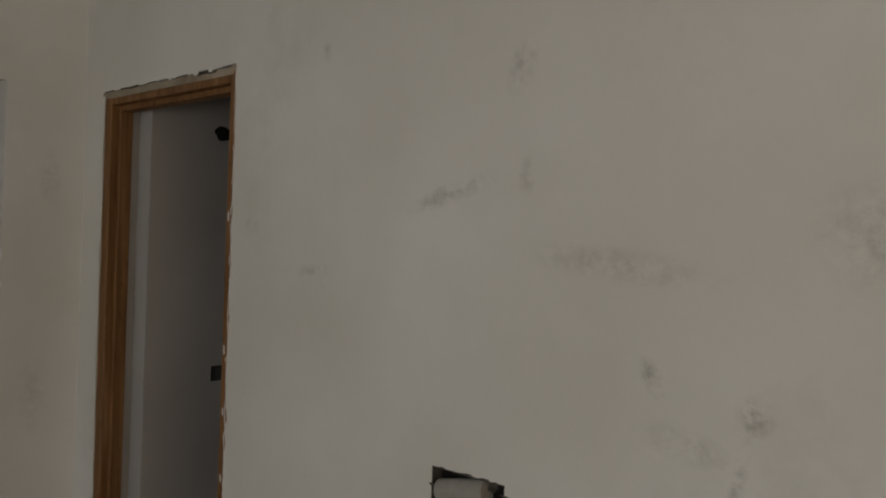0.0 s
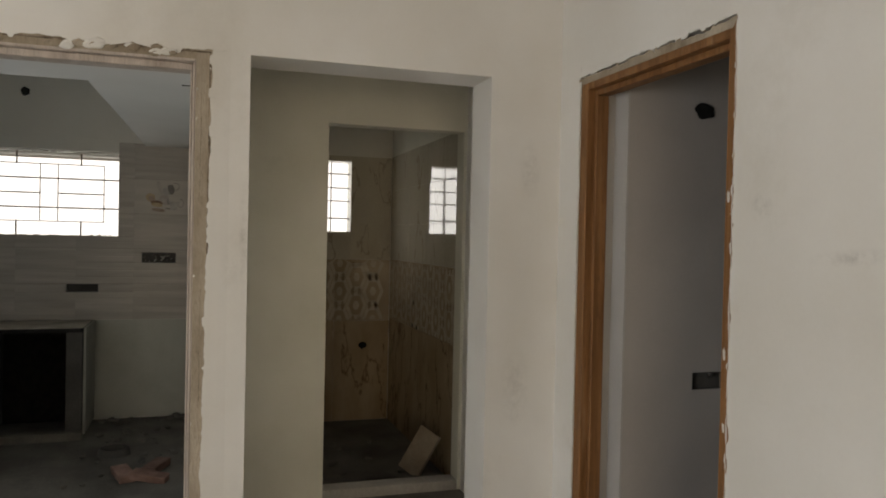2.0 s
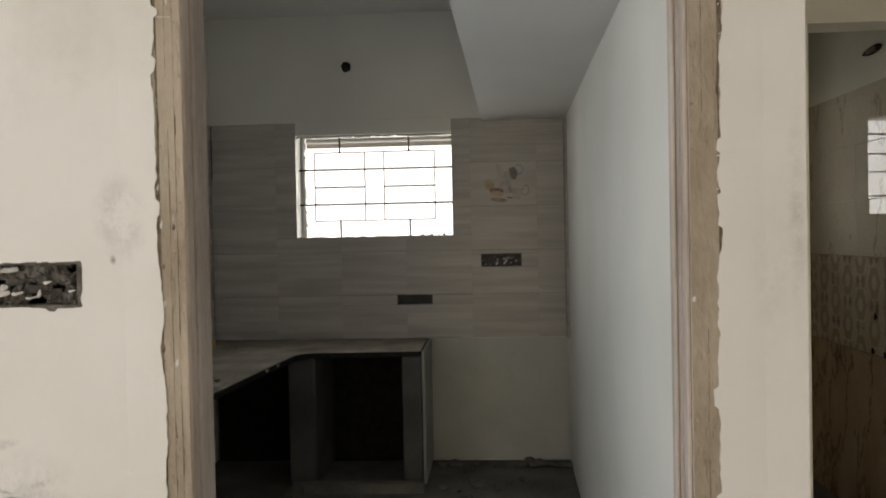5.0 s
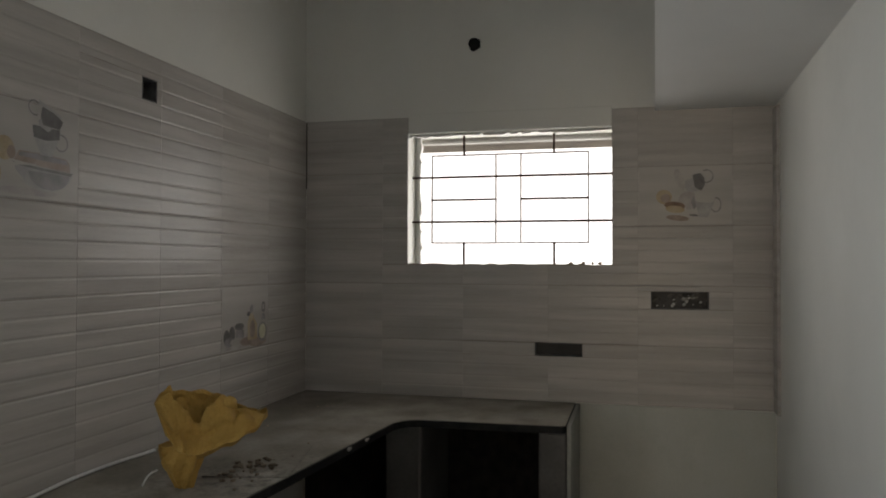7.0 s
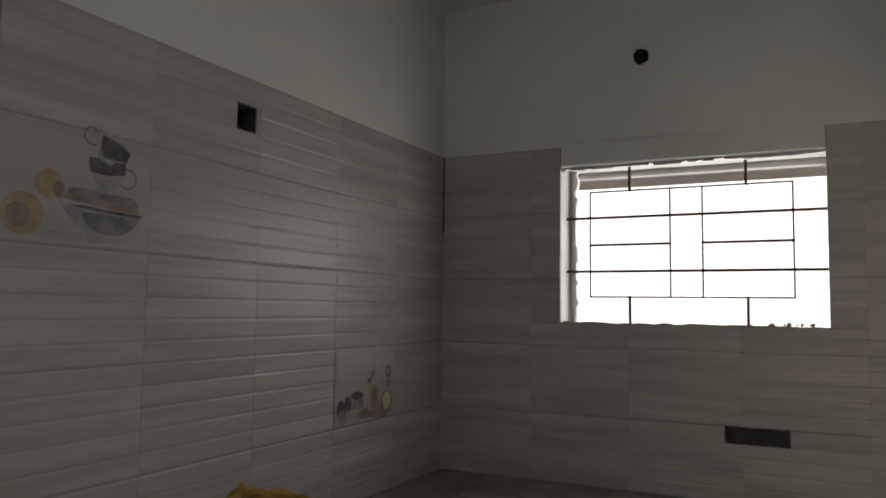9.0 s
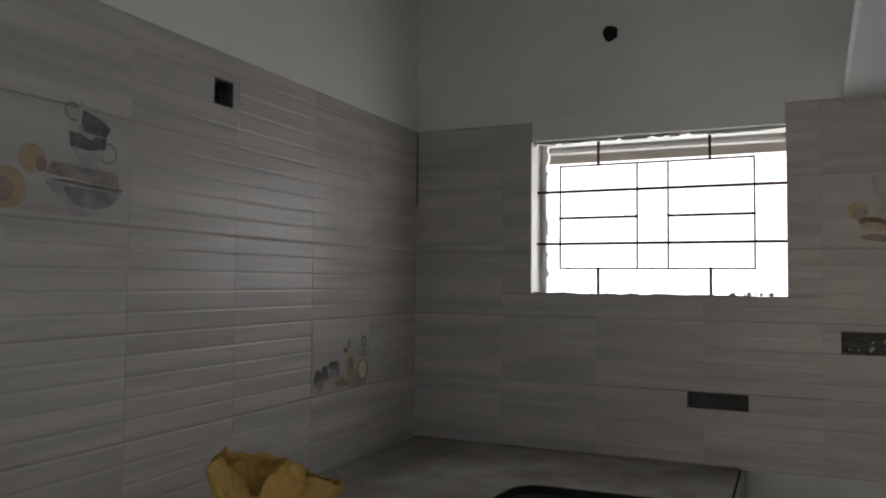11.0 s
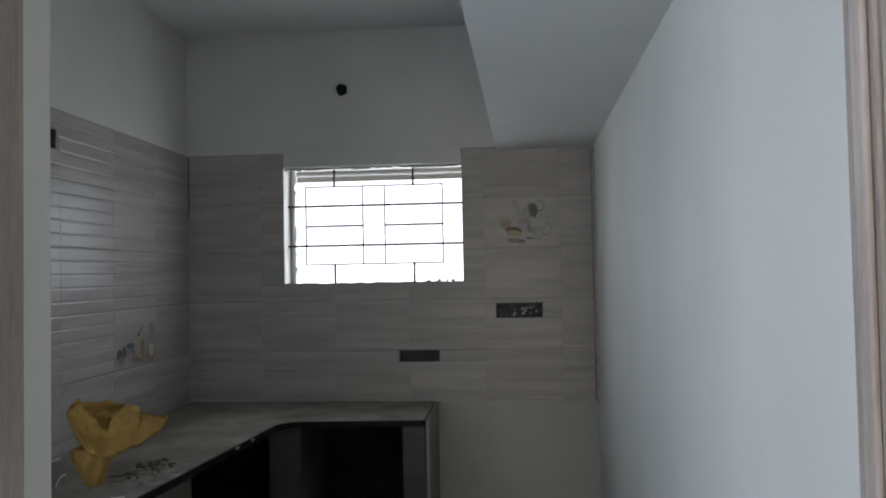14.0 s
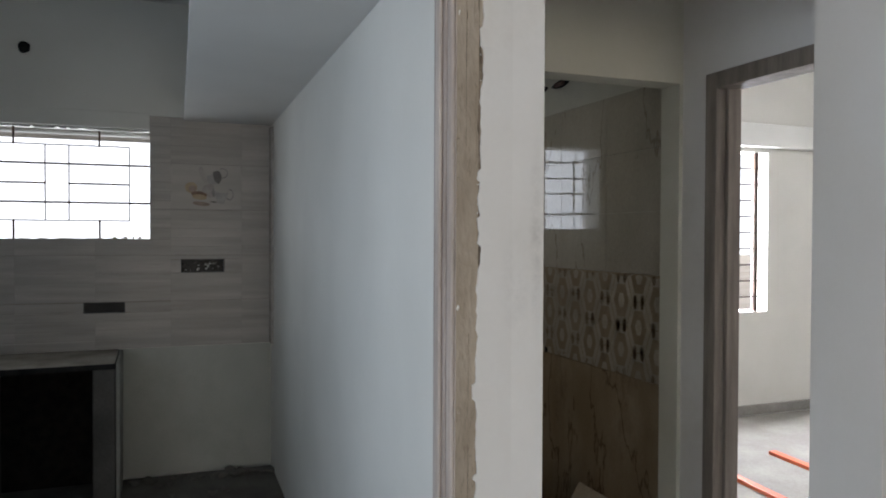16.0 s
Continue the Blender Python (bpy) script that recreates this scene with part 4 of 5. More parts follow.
# ---- boxes and chases in the walls ----
def box_lining(name, label, axis, at, r, depth, sign, fill, material, inside=None):
    """An open box lining a chase in a wall: four thin sides, with bits of mortar and wire inside."""
    a0, a1, z0, z1 = r
    t = thing(name, (at, (a0 + a1) / 2, z0) if axis == "x" else ((a0 + a1) / 2, at, z0), label, "box")
    lo, hi = sorted((at, at - sign * depth))

    def side(b0, b1, y0, y1):
        return bar(lo, hi, b0, b1, y0, y1, 0.001) if axis == "x" else bar(b0, b1, lo, hi, y0, y1, 0.001)
    w = 0.004
    put("side", side(a0, a0 + w, z0, z1), material, t)
    put("side", side(a1 - w, a1, z0, z1), material, t)
    put("side", side(a0 + w, a1 - w, z0, z0 + w), material, t)
    put("side", side(a0 + w, a1 - w, z1 - w, z1), material, t)
    deep = at - sign * depth
    put("back", bar(*sorted((deep, deep + sign * 0.003)), a0 + w, a1 - w, z0 + w, z1 - w, 0.0005) if axis == "x" else bar(a0 + w, a1 - w, *sorted((deep, deep + sign * 0.003)), z0 + w, z1 - w, 0.0005), inside or BLACK, t)
    for k in range(fill):
        lump = bmesh.new()
        s = random.uniform(0.008, 0.011 + 0.09 * min(0.16, z1 - z0))
        bmesh.ops.create_icosphere(lump, subdivisions=2, radius=s)
        bmesh.ops.scale(lump, vec=(0.7, 1.5, 0.9) if axis == "x" else (1.5, 0.7, 0.9), verts=lump.verts[:])
        roughen(lump, s * 0.9, 0.7 / s)
        c = (deep + sign * s * 0.6, random.uniform(a0 + 0.02, a1 - 0.02), random.uniform(z0 + 0.015, z1 - 0.015))
        bmesh.ops.translate(lump, verts=lump.verts[:], vec=c if axis == "x" else (c[1], c[0], c[2]))
        put("debris", lump, (CAVITY, PIER, CAVITY, SCREED, CAVITY, PIER)[k % 6], t)
    return t


def chipped(t, axis, at, r, n):
    """Broken plaster round the mouth of a chase: small dark chips along its rim."""
    a0, a1, z0, z1 = r
    for k in range(n):
        bm = bmesh.new()
        bmesh.ops.create_icosphere(bm, subdivisions=2, radius=random.uniform(0.004, 0.009))
        bmesh.ops.scale(bm, vec=(0.10, 2.0, 0.6) if axis == "x" else (2.0, 0.10, 0.6), verts=bm.verts[:])
        roughen(bm, 0.003, 90)
        a, z = (random.uniform(a0, a1), random.choice((z0, z1))) if k % 4 else (random.choice((a0, a1)), random.uniform(z0, z1))
        bmesh.ops.translate(bm, verts=bm.verts[:], vec=(at, a, z) if axis == "x" else (a, at, z))
        put("chip", bm, CAVITY, t)


hall_box = box_lining("switch_box", "dark open switch box chased into the hall wall, full of debris", "x", -3.298, HALLBOX, 0.036, 1, 6, CAVITY)
kitchen_box = box_lining("switch_box", "dark open metal switch box set in the tiles", "x", -7.002, KBOX, 0.045, 1, 18, STEELBOX, PIER)
for k in range(14):
    bit = bmesh.new()
    bmesh.ops.create_icosphere(bit, subdivisions=1, radius=random.uniform(0.003, 0.009))
    roughen(bit, 0.005, 90)
    bmesh.ops.translate(bit, verts=bit.verts[:], vec=(-7.022, random.uniform(KBOX[0] + 0.03, KBOX[1] - 0.02), random.uniform(KBOX[2] + 0.015, KBOX[3] - 0.015)))
    put("plaster_speck", bit, SMEAR, kitchen_box)
box_lining("switch_box", "empty dark metal switch box set in the tiles", "x", -7.002, KBOX2, 0.045, 1, 0, STEELBOX, PIER)
box_lining("vent_box", "small dark square box set high in the tiles", "y", -2.389, VBOX, 0.06, 1, 2, STEELBOX)
north_box = box_lining("switch_box", "dark chased hole with a conduit in the hall wall", "y", 1.507, NBOX, 0.045, -1, 8, CAVITY)
box_lining("switch_box", "grey switch box in the side room wall", "x", -2.958, (2.008, 2.168, 0.93, 1.006), 0.02, 1, 1, PIER, PIER)
a0, a1, z0, z1 = HALLBOX
put("broken_rim", ragged("x", -3.2985, a0 - 0.002, a1 + 0.004, z1 - 0.004, z1, 11.3, 0.0006, 0.006, upright=False), CAVITY, hall_box)
put("broken_rim", ragged("x", -3.2985, a0 - 0.002, a1 + 0.004, z0 + 0.004, z0, 12.7, 0.0006, -0.006, upright=False), CAVITY, hall_box)
put("broken_rim", ragged("x", -3.2985, z0, z1, a1 - 0.004, a1 + 0.002, 13.9, 0.0006, 0.007), CAVITY, hall_box)
put("broken_rim", ragged("x", -3.2985, z0, z1, a0 + 0.004, a0, 14.1, 0.0006, -0.004), CAVITY, hall_box)
bm = bmesh.new()
grid = [[bm.verts.new((-3.331 + 0.020 * max(0, noise.fractal(Vector((y * 32, z * 32, 2.0)), 0.8, 2.0, 4) + 0.25), y, z)) for z in np.linspace(z0 + 0.004, z1 - 0.004, 22)] for y in np.linspace(a0 + 0.004, a1 - 0.004, 60)]
for p, q in zip(grid, grid[1:]):
    for k in range(21):
        bm.faces.new((p[k], q[k], q[k + 1], p[k + 1]))
bmesh.ops.recalc_face_normals(bm, faces=bm.faces[:])
broken = put("broken_back", bm, CAVITY, hall_box, "dark broken brick inside the box")
for k, (fy, fz, w, h) in enumerate(((0.40, 0.84, 0.018, 0.007), (0.33, 0.30, 0.016, 0.008), (0.46, 0.30, 0.012, 0.005), (0.36, 0.45, 0.008, 0.009), (0.58, 0.20, 0.014, 0.003), (0.66, 0.30, 0.004, 0.010), (0.72, 0.55, 0.008, 0.005), (0.92, 0.35, 0.008, 0.004), (0.16, 0.93, 0.007, 0.004))):
    lump = bmesh.new()
    bmesh.ops.create_icosphere(lump, subdivisions=2, radius=1)
    bmesh.ops.scale(lump, vec=(0.004, w, h), verts=lump.verts[:])
    roughen(lump, 0.006, 70)
    bmesh.ops.translate(lump, verts=lump.verts[:], vec=(-3.309, a0 + fy * (a1 - a0), z0 + fz * (z1 - z0)))
    put("plaster_smear", lump, SMEAR, broken)
chipped(hall_box, "x", -3.299, HALLBOX, 10)
chipped(north_box, "y", 1.506, NBOX, 18)
pipe = bmesh.new()
bmesh.ops.create_cone(pipe, segments=20, radius1=0.032, radius2=0.032, depth=0.17, cap_ends=True)
bmesh.ops.rotate(pipe, verts=pipe.verts[:], matrix=Matrix.Rotation(radians(78), 3, "Y"))
roughen(pipe, 0.004, 30)
ob = tagged(link_mesh("mortar_plug", pipe, SCREED), "round grey mortar plug in the chased hole", "mortar")
ob.location = (-0.972, 1.53, 0.965)


def blob_hole(name, label, centre, axis, r, wide=1.0):
    """An uneven broken hole: a flat irregular disc with a rim on the wall, the dark inside put into its colour."""
    bm = bmesh.new()
    n = 22
    mid = bm.verts.new((0, 0, 0.001))
    rim = []
    for k in range(n):
        a = 2 * math.pi * k / n
        q = r * (1 + 0.35 * noise.noise(Vector((math.cos(a) * 1.3, math.sin(a) * 1.3, centre[2] * 7 + centre[1]))))
        rim.append(bm.verts.new((q * math.cos(a) * (wide if axis == "-y" else 1), q * math.sin(a) * (wide if axis == "x" else 1), 0.003)))
    for k in range(n):
        bm.faces.new((mid, rim[k], rim[(k + 1) % n]))
    m = {"x": Matrix.Rotation(radians(90), 3, "Y"), "-y": Matrix.Rotation(radians(90), 3, "X")}[axis]
    bmesh.ops.rotate(bm, verts=bm.verts[:], matrix=m)
    ob = tagged(link_mesh(name, bm, BLACK), label, "hole")
    ob.location = centre
    return ob


blob_hole("wall_hole", "dark round broken hole high in the kitchen wall", (-7.006, -1.436, 2.692), "x", 0.034)
blob_hole("wall_hole", "dark broken hole high in the side room wall", (-2.955, 2.035, 2.162), "x", 0.034, 1.5)
blob_hole("pipe_hole", "dark pipe hole in the bathroom wall", (-6.995, 1.37, 0.57), "x", 0.035)
for x, z in ((-6.14, 1.04), (-6.17, 0.85), (-6.04, 0.845)):
    blob_hole("pipe_hole", "dark pipe hole in the bathroom wall", (x, 1.616, z), "-y", 0.02)
for x, z, r in ((-6.16, 2.495, 0.022), (-5.89, 2.492, 0.022)):
    blob_hole("wall_hole", "dark broken hole high in the bathroom wall", (x, 1.623, z), "-y", r, 5.0)
    bit = roughen(bevelled(box(bmesh.new(), x - 0.05, x + 0.045, 1.605, 1.625, z - 0.010, z + 0.012), 0.003), 0.008, 40)
    tagged(link_mesh("brick_bit", bit, BRICK), "broken brick end showing in the bathroom wall hole", "brick")

# ---- bathroom and room things ----
slab = tagged(link_mesh("tile_offcut", bevelled(box(bmesh.new(), -0.10, 0.10, -0.012, 0.012, 0, 0.33), 0.004), OFFCUT), "tan tile offcut leaning against the bathroom wall", "slab")
slab.matrix_world = Matrix.Translation((-5.36, 1.38, -0.115)) @ Matrix.Rotation(radians(35), 4, "Z") @ Matrix.Rotation(radians(-24), 4, "X") @ Matrix.Rotation(radians(18), 4, "Y")
structure("window_ledge", bar(-7.008, -6.93, 3.2, 5.4, 2.34, 2.54, 0.006), ROOMWHITE, "white lintel ledge over the room window", "ledge")
structure("skirting", bar(-7.008, -6.99, 1.76, 5.48, 0.012, 0.10, 0.003), SCREED, "grey cement skirting band", "skirting")
for x0, y0, x1, y1 in ((-6.0, 3.42, -5.35, 3.36), (-5.95, 2.80, -5.0, 2.71)):
    ln = math.hypot(x1 - x0, y1 - y0)
    ob = tagged(link_mesh("painted_strip", bevelled(box(bmesh.new(), -ln / 2, ln / 2, -0.03, 0.03, 0, 0.025), 0.003), ORANGESTRIP), "bright orange-red strip lying on the floor", "strip", "orange strips on the floor")
    ob.location, ob.rotation_euler = ((x0 + x1) / 2, (y0 + y1) / 2, 0.012), (0, 0, math.atan2(y1 - y0, x1 - x0))


# ---- tiles, piece by piece ----
ROW, COL, GAP, SEAM = 0.2965, 0.4456, 0.0010, 0.0004


def rib(z):
    """Relief of the ribbed face: five soft bands a tile."""
    f = (z / ROW * 5) % 1.0
    return 0.0026 * min(1.0, 4.5 * min(f, 1 - f))


def ribbed_tile(w, z0, z1, off):
    """A tile w wide and from z0 to z1, whose relief starts at off. Local: x along the wall, y out of it."""
    bm = bmesh.new()
    cuts = [z0]
    step = ROW / 5
    k = math.floor((z0 - off) / step)
    while off + k * step < z1:
        for f in (0.0, 0.12, 0.88):
            z = off + (k + f) * step
            if z0 + 0.002 < z < z1 - 0.002:
                cuts.append(z)
        k += 1
    cuts.append(z1)
    front = []
    for i, z in enumerate(cuts):
        y = 0.006 + rib(z - off)
        if i in (0, len(cuts) - 1):
            y = 0.0055
        front.append((bm.verts.new((SEAM, y, z)), bm.verts.new((w - SEAM, y, z))))
    back = [bm.verts.new((SEAM, 0, z0)), bm.verts.new((w - SEAM, 0, z0)), bm.verts.new((w - SEAM, 0, z1)), bm.verts.new((SEAM, 0, z1))]
    for a, b in zip(front, front[1:]):
        bm.faces.new((a[0], b[0], b[1], a[1]))
    bm.faces.new((back[0], front[0][0], front[0][1], back[1]))
    bm.faces.new((back[3], back[2], front[-1][1], front[-1][0]))
    bm.faces.new([back[0], back[3]] + [f[0] for f in reversed(front)])
    bm.faces.new([back[2], back[1]] + [f[1] for f in front])
    bmesh.ops.recalc_face_normals(bm, faces=bm.faces[:])
    return bm


tile_meshes = {}


def lay_tiles(parent, axis, at, cols, rows, holes, skip=lambda c, r: False):
    """Tiles on a wall face: axis "x" faces +x with columns along y; axis "y" faces +y with columns along x."""
    for c, (a0, a1) in enumerate(zip(cols, cols[1:])):
        for r, (z0, z1) in enumerate(zip(rows, rows[1:])):
            if skip(c, r):
                continue
            for b0, b1, y0, y1 in cut((a0, a1, z0, z1), holes):
                if b1 - b0 < 0.008 or y1 - y0 < 0.008:
                    continue
                key = (round(b1 - b0, 3), round(y0 - z0, 3), round(y1 - z0, 3))
                if key not in tile_meshes:
                    bm = ribbed_tile(b1 - b0, y0 - z0 + GAP, y1 - z0 - GAP, 0.0)
                    me = bpy.data.meshes.new("tile")
                    bm.to_mesh(me)
                    bm.free()
                    me.materials.append(KTILE)
                    tile_meshes[key] = me
                ob = new("tile", tile_meshes[key])
                ob.parent = parent
                if axis == "x":
                    ob.matrix_basis = Matrix.Translation((at, b1, z0)) @ Matrix.Rotation(radians(-90), 4, "Z")
                else:
                    ob.matrix_basis = Matrix.Translation((b0, at, z0))


ROWS_Z = [0.8365 + ROW * k for k in range(6)]
far_cols = [-2.387 + COL * k for k in range(6)] + [0.03]
far_tiles = thing("wall_tiles_west", (0, 0, 0), "pale grey ribbed ceramic wall tiles with dark joints", "tiles", kind="structure")
bed = bmesh.new()
UPTO = (KWIN[0], KWIN[1], KWIN[2], 2.34)
for r in cut((-2.387, 0.03, 0.84, 2.32), [UPTO, KBOX, KBOX2]):
    box(bed, -7.0085, -7.0035, *r)
put("grout_bed", bed, GROUT, far_tiles)
lay_tiles(far_tiles, "x", -7.0075, far_cols, ROWS_Z, [UPTO, KBOX, KBOX2])
structure("plaster_band", roughen(bevelled(box(bmesh.new(), -7.0078, -7.001, KWIN[0] + 0.002, KWIN[1] - 0.002, KWIN[3] + 0.002, 2.335), 0.002, 1), 0.002, 20), PAINT, "painted plaster band over the window", "plaster")
left_cols = [-7.0 + COL * k for k in range(7)]
left_cols[4] = -5.214
left_tiles = thing("wall_tiles_south", (0, 0, 0), "pale grey ribbed ceramic wall tiles with dark joints", "tiles", kind="structure")
bed = bmesh.new()
for r in cut((-7.0, -4.77, 0.84, 2.32), [VBOX]):
    box(bed, r[0], r[1], -2.3955, -2.3905, r[2], r[3])
put("grout_bed", bed, GROUT, left_tiles)
lay_tiles(left_tiles, "y", -2.3945, [c for c in left_cols if c < -4.46], ROWS_Z, [VBOX])


layer = [0]


def flat_shape(points, axis, at, material, parent, name, lift=0.0006):
    """A printed shape: a thin flat piece with the outline points (along, z)."""
    layer[0] += 1
    lift += 0.00006 * (layer[0] % 60)
    bm = bmesh.new()
    vs = [bm.verts.new((at + lift, a, z) if axis == "x" else (a, at + lift, z)) for a, z in points]
    bm.faces.new(vs)
    top = bmesh.ops.extrude_face_region(bm, geom=bm.faces[:])
    d = Vector((0.00003, 0, 0)) if axis == "x" else Vector((0, 0.00003, 0))
    bmesh.ops.translate(bm, verts=[g for g in top["geom"] if isinstance(g, bmesh.types.BMVert)], vec=d)
    bmesh.ops.recalc_face_normals(bm, faces=bm.faces[:])
    return put(name, bm, material, parent)


def oval(a, z, ra, rz, tilt=0, n=18, start=0, end=360):
    out = []
    for k in range(n):
        t = radians(start + (end - start) * k / (n if end - start >= 360 else n - 1))
        x, y = ra * math.cos(t), rz * math.sin(t)
        c, s = math.cos(radians(tilt)), math.sin(radians(tilt))
        out.append((a + x * c - y * s, z + x * s + y * c))
    return out


def cup(parent, axis, at, a, z, w, h, material, tilt=0, handle=1, rim=None):
    """A printed cup: its loop handle, its rounded body and a darker band under the rim."""
    c, s = math.cos(radians(tilt)), math.sin(radians(tilt))

    def rot(p):
        return (a + p[0] * c - p[1] * s, z + p[0] * s + p[1] * c)
    cx, n = handle * w * 0.56, 16
    loop = [(cx + r * w * math.cos(t), h * 0.55 + r * h * 1.2 * math.sin(t)) for r, ts in ((0.27, range(n + 1)), (0.22, range(n, -1, -1))) for t in (2 * math.pi * (k + 0.02) / (n + 0.3) for k in ts)]
    flat_shape([rot(p) for p in loop], axis, at, GREYPRINT, parent, "printed_handle")
    side = [(0.20 + 0.30 * math.sin(k / 6 * math.pi / 2), k / 6) for k in range(7)]
    body = [(w * r, h * v) for r, v in side] + [(-w * r, h * v) for r, v in reversed(side)]
    flat_shape([rot(p) for p in body], axis, at, material, parent, "printed_cup")
    band = [(w * 0.5, h), (w * 0.485, h * 0.72), (w * 0.30, h * 0.62), (-w * 0.30, h * 0.62), (-w * 0.485, h * 0.72), (-w * 0.5, h)]
    flat_shape([rot(p) for p in band], axis, at, rim or GREYPRINT, parent, "printed_rim")


DARKBROWN = mat("dark_pastry_print", (0.13, 0.075, 0.045), (0.20, 0.12, 0.075), 22, 0.3, 0.0, 120)
DECOR = mat("plain_decor_tile", (0.40, 0.371, 0.342), (0.485, 0.453, 0.42), 4, 0.23, 0.0, 120, stretch=(0.3, 0.3, 3), spec=0.15, grain=0.1)
HAZE = mat("hazy_print", (0.31, 0.28, 0.26), (0.42, 0.385, 0.36), 14, 0.4, 0.0, 120, spec=0.28)
# stacked cups on a plate, in the south wall's tile
dec = thing("decor_tile", (-4.99, -2.386, 1.74), "printed tile with a stack of grey cups and saucers", "tile")
flat_shape([(-5.209, 1.733), (-4.775, 1.733), (-4.775, 2.02), (-5.209, 2.02)], "y", -2.3862, DECOR, dec, "tile_face")
F = -2.3850
flat_shape(oval(-4.845, 1.795, 0.055, 0.050), "y", F, TANPRINT, dec, "printed_fruit")
flat_shape(oval(-4.835, 1.79, 0.030, 0.030), "y", F, BROWNPRINT, dec, "printed_fruit")
flat_shape(oval(-4.910, 1.872, 0.036, 0.036, 10), "y", F, TANPRINT, dec, "printed_fruit")
flat_shape(oval(-4.935, 1.862, 0.016, 0.020), "y", F, BROWNPRINT, dec, "printed_fruit")
flat_shape(oval(-5.00, 1.752, 0.12, 0.012), "y", F, HAZE, dec, "printed_shadow")
flat_shape(oval(-5.065, 1.826, 0.118, 0.068, 0, 20, 180, 360), "y", F, PALEPRINT, dec, "printed_bowl")
flat_shape(oval(-5.085, 1.815, 0.085, 0.052, 0, 20, 180, 360), "y", F, GREYPRINT, dec, "printed_bowl_shade")
flat_shape([(-4.962, 1.872), (-5.06, 1.874), (-5.155, 1.868), (-5.170, 1.855), (-5.175, 1.826), (-5.06, 1.832), (-4.945, 1.842)], "y", F, BROWNPRINT, dec, "printed_saucer")
flat_shape([(-4.966, 1.868), (-5.05, 1.872), (-5.155, 1.864), (-5.165, 1.850), (-5.05, 1.852), (-4.960, 1.856)], "y", F, GREYPRINT, dec, "printed_saucer")
flat_shape([(-4.937, 1.836), (-5.06, 1.829), (-5.186, 1.825), (-5.175, 1.815), (-5.06, 1.820), (-4.945, 1.829)], "y", F, DARKPRINT, dec, "printed_edge")
flat_shape([(-4.925, 1.834), (-5.03, 1.838), (-5.03, 1.834), (-4.93, 1.826)], "y", F, DECOR, dec, "printed_edge")
flat_shape([(-4.945, 1.818), (-4.955, 1.795), (-4.985, 1.778), (-4.978, 1.790)], "y", F, DECOR, dec, "printed_shine")
cup(dec, "y", F, -5.070, 1.868, 0.112, 0.088, PALEPRINT, 0, -1, DARKPRINT)
flat_shape([(-5.016, 1.952), (-5.126, 1.956), (-5.125, 1.925), (-5.070, 1.915), (-5.018, 1.920)], "y", F, DARKPRINT, dec, "printed_rim")
cup(dec, "y", F, -5.058, 1.950, 0.100, 0.074, PALEPRINT, 22, 1, PALEPRINT)
flat_shape([(-5.052, 2.018), (-5.10, 2.006), (-5.140, 1.984), (-5.125, 1.957), (-5.055, 1.962), (-5.045, 1.99)], "y", F, DARKPRINT, dec, "printed_shade")
flat_shape([(-5.035, 2.020), (-5.050, 2.020), (-5.045, 1.98), (-5.032, 1.97)], "y", F, DECOR, dec, "printed_shine")
# jars and bottles, low in the corner
dec = thing("decor_tile", (-6.33, -2.386, 1.15), "printed tile with jars, bottles and pears", "tile")
flat_shape([(-6.548, 1.14), (-6.113, 1.14), (-6.113, 1.43), (-6.548, 1.43)], "y", -2.3862, DECOR, dec, "tile_face")
flat_shape([(-6.545, 1.150), (-6.13, 1.145), (-6.16, 1.19), (-6.35, 1.215), (-6.545, 1.20)], "y", F, HAZE, dec, "printed_table")
for a, z, ra, rz, m in ((-6.150, 1.205, 0.026, 0.034, DARKPRINT), (-6.198, 1.215, 0.026, 0.036, DARKPRINT), (-6.175, 1.182, 0.045, 0.020, GREYPRINT), (-6.268, 1.205, 0.040, 0.040, GREYPRINT), (-6.262, 1.246, 0.044, 0.016, DARKPRINT), (-6.245, 1.178, 0.065, 0.018, DECOR), (-6.33, 1.172, 0.060, 0.020, BROWNPRINT), (-6.44, 1.160, 0.085, 0.020, BROWNPRINT), (-6.485, 1.205, 0.046, 0.048, GREYPRINT), (-6.485, 1.207, 0.034, 0.036, PEARPRINT)):
    flat_shape(oval(a, z, ra, rz, 0, 16), "y", F, m, dec, "printed_jar")
flat_shape([(-6.430, 1.175), (-6.340, 1.175), (-6.338, 1.255), (-6.352, 1.285), (-6.350, 1.305), (-6.385, 1.305), (-6.400, 1.28), (-6.432, 1.245)], "y", F, TANPRINT, dec, "printed_bottle")
flat_shape(oval(-6.385, 1.225, 0.026, 0.042), "y", F, BROWNPRINT, dec, "printed_bottle")
flat_shape(oval(-6.347, 1.299, 0.016, 0.011), "y", F, DARKPRINT, dec, "printed_stopper")
flat_shape(oval(-6.375, 1.320, 0.016, 0.022, 20), "y", F, GREYPRINT, dec, "printed_stopper")
flat_shape([(-6.515, 1.262), (-6.470, 1.262), (-6.480, 1.292), (-6.505, 1.292)], "y", F, GREYPRINT, dec, "printed_neck")
flat_shape(oval(-6.493, 1.325, 0.018, 0.026), "y", F, DARKPRINT, dec, "printed_stopper")
flat_shape(oval(-6.493, 1.325, 0.010, 0.016), "y", F, DECOR, dec, "printed_stopper")
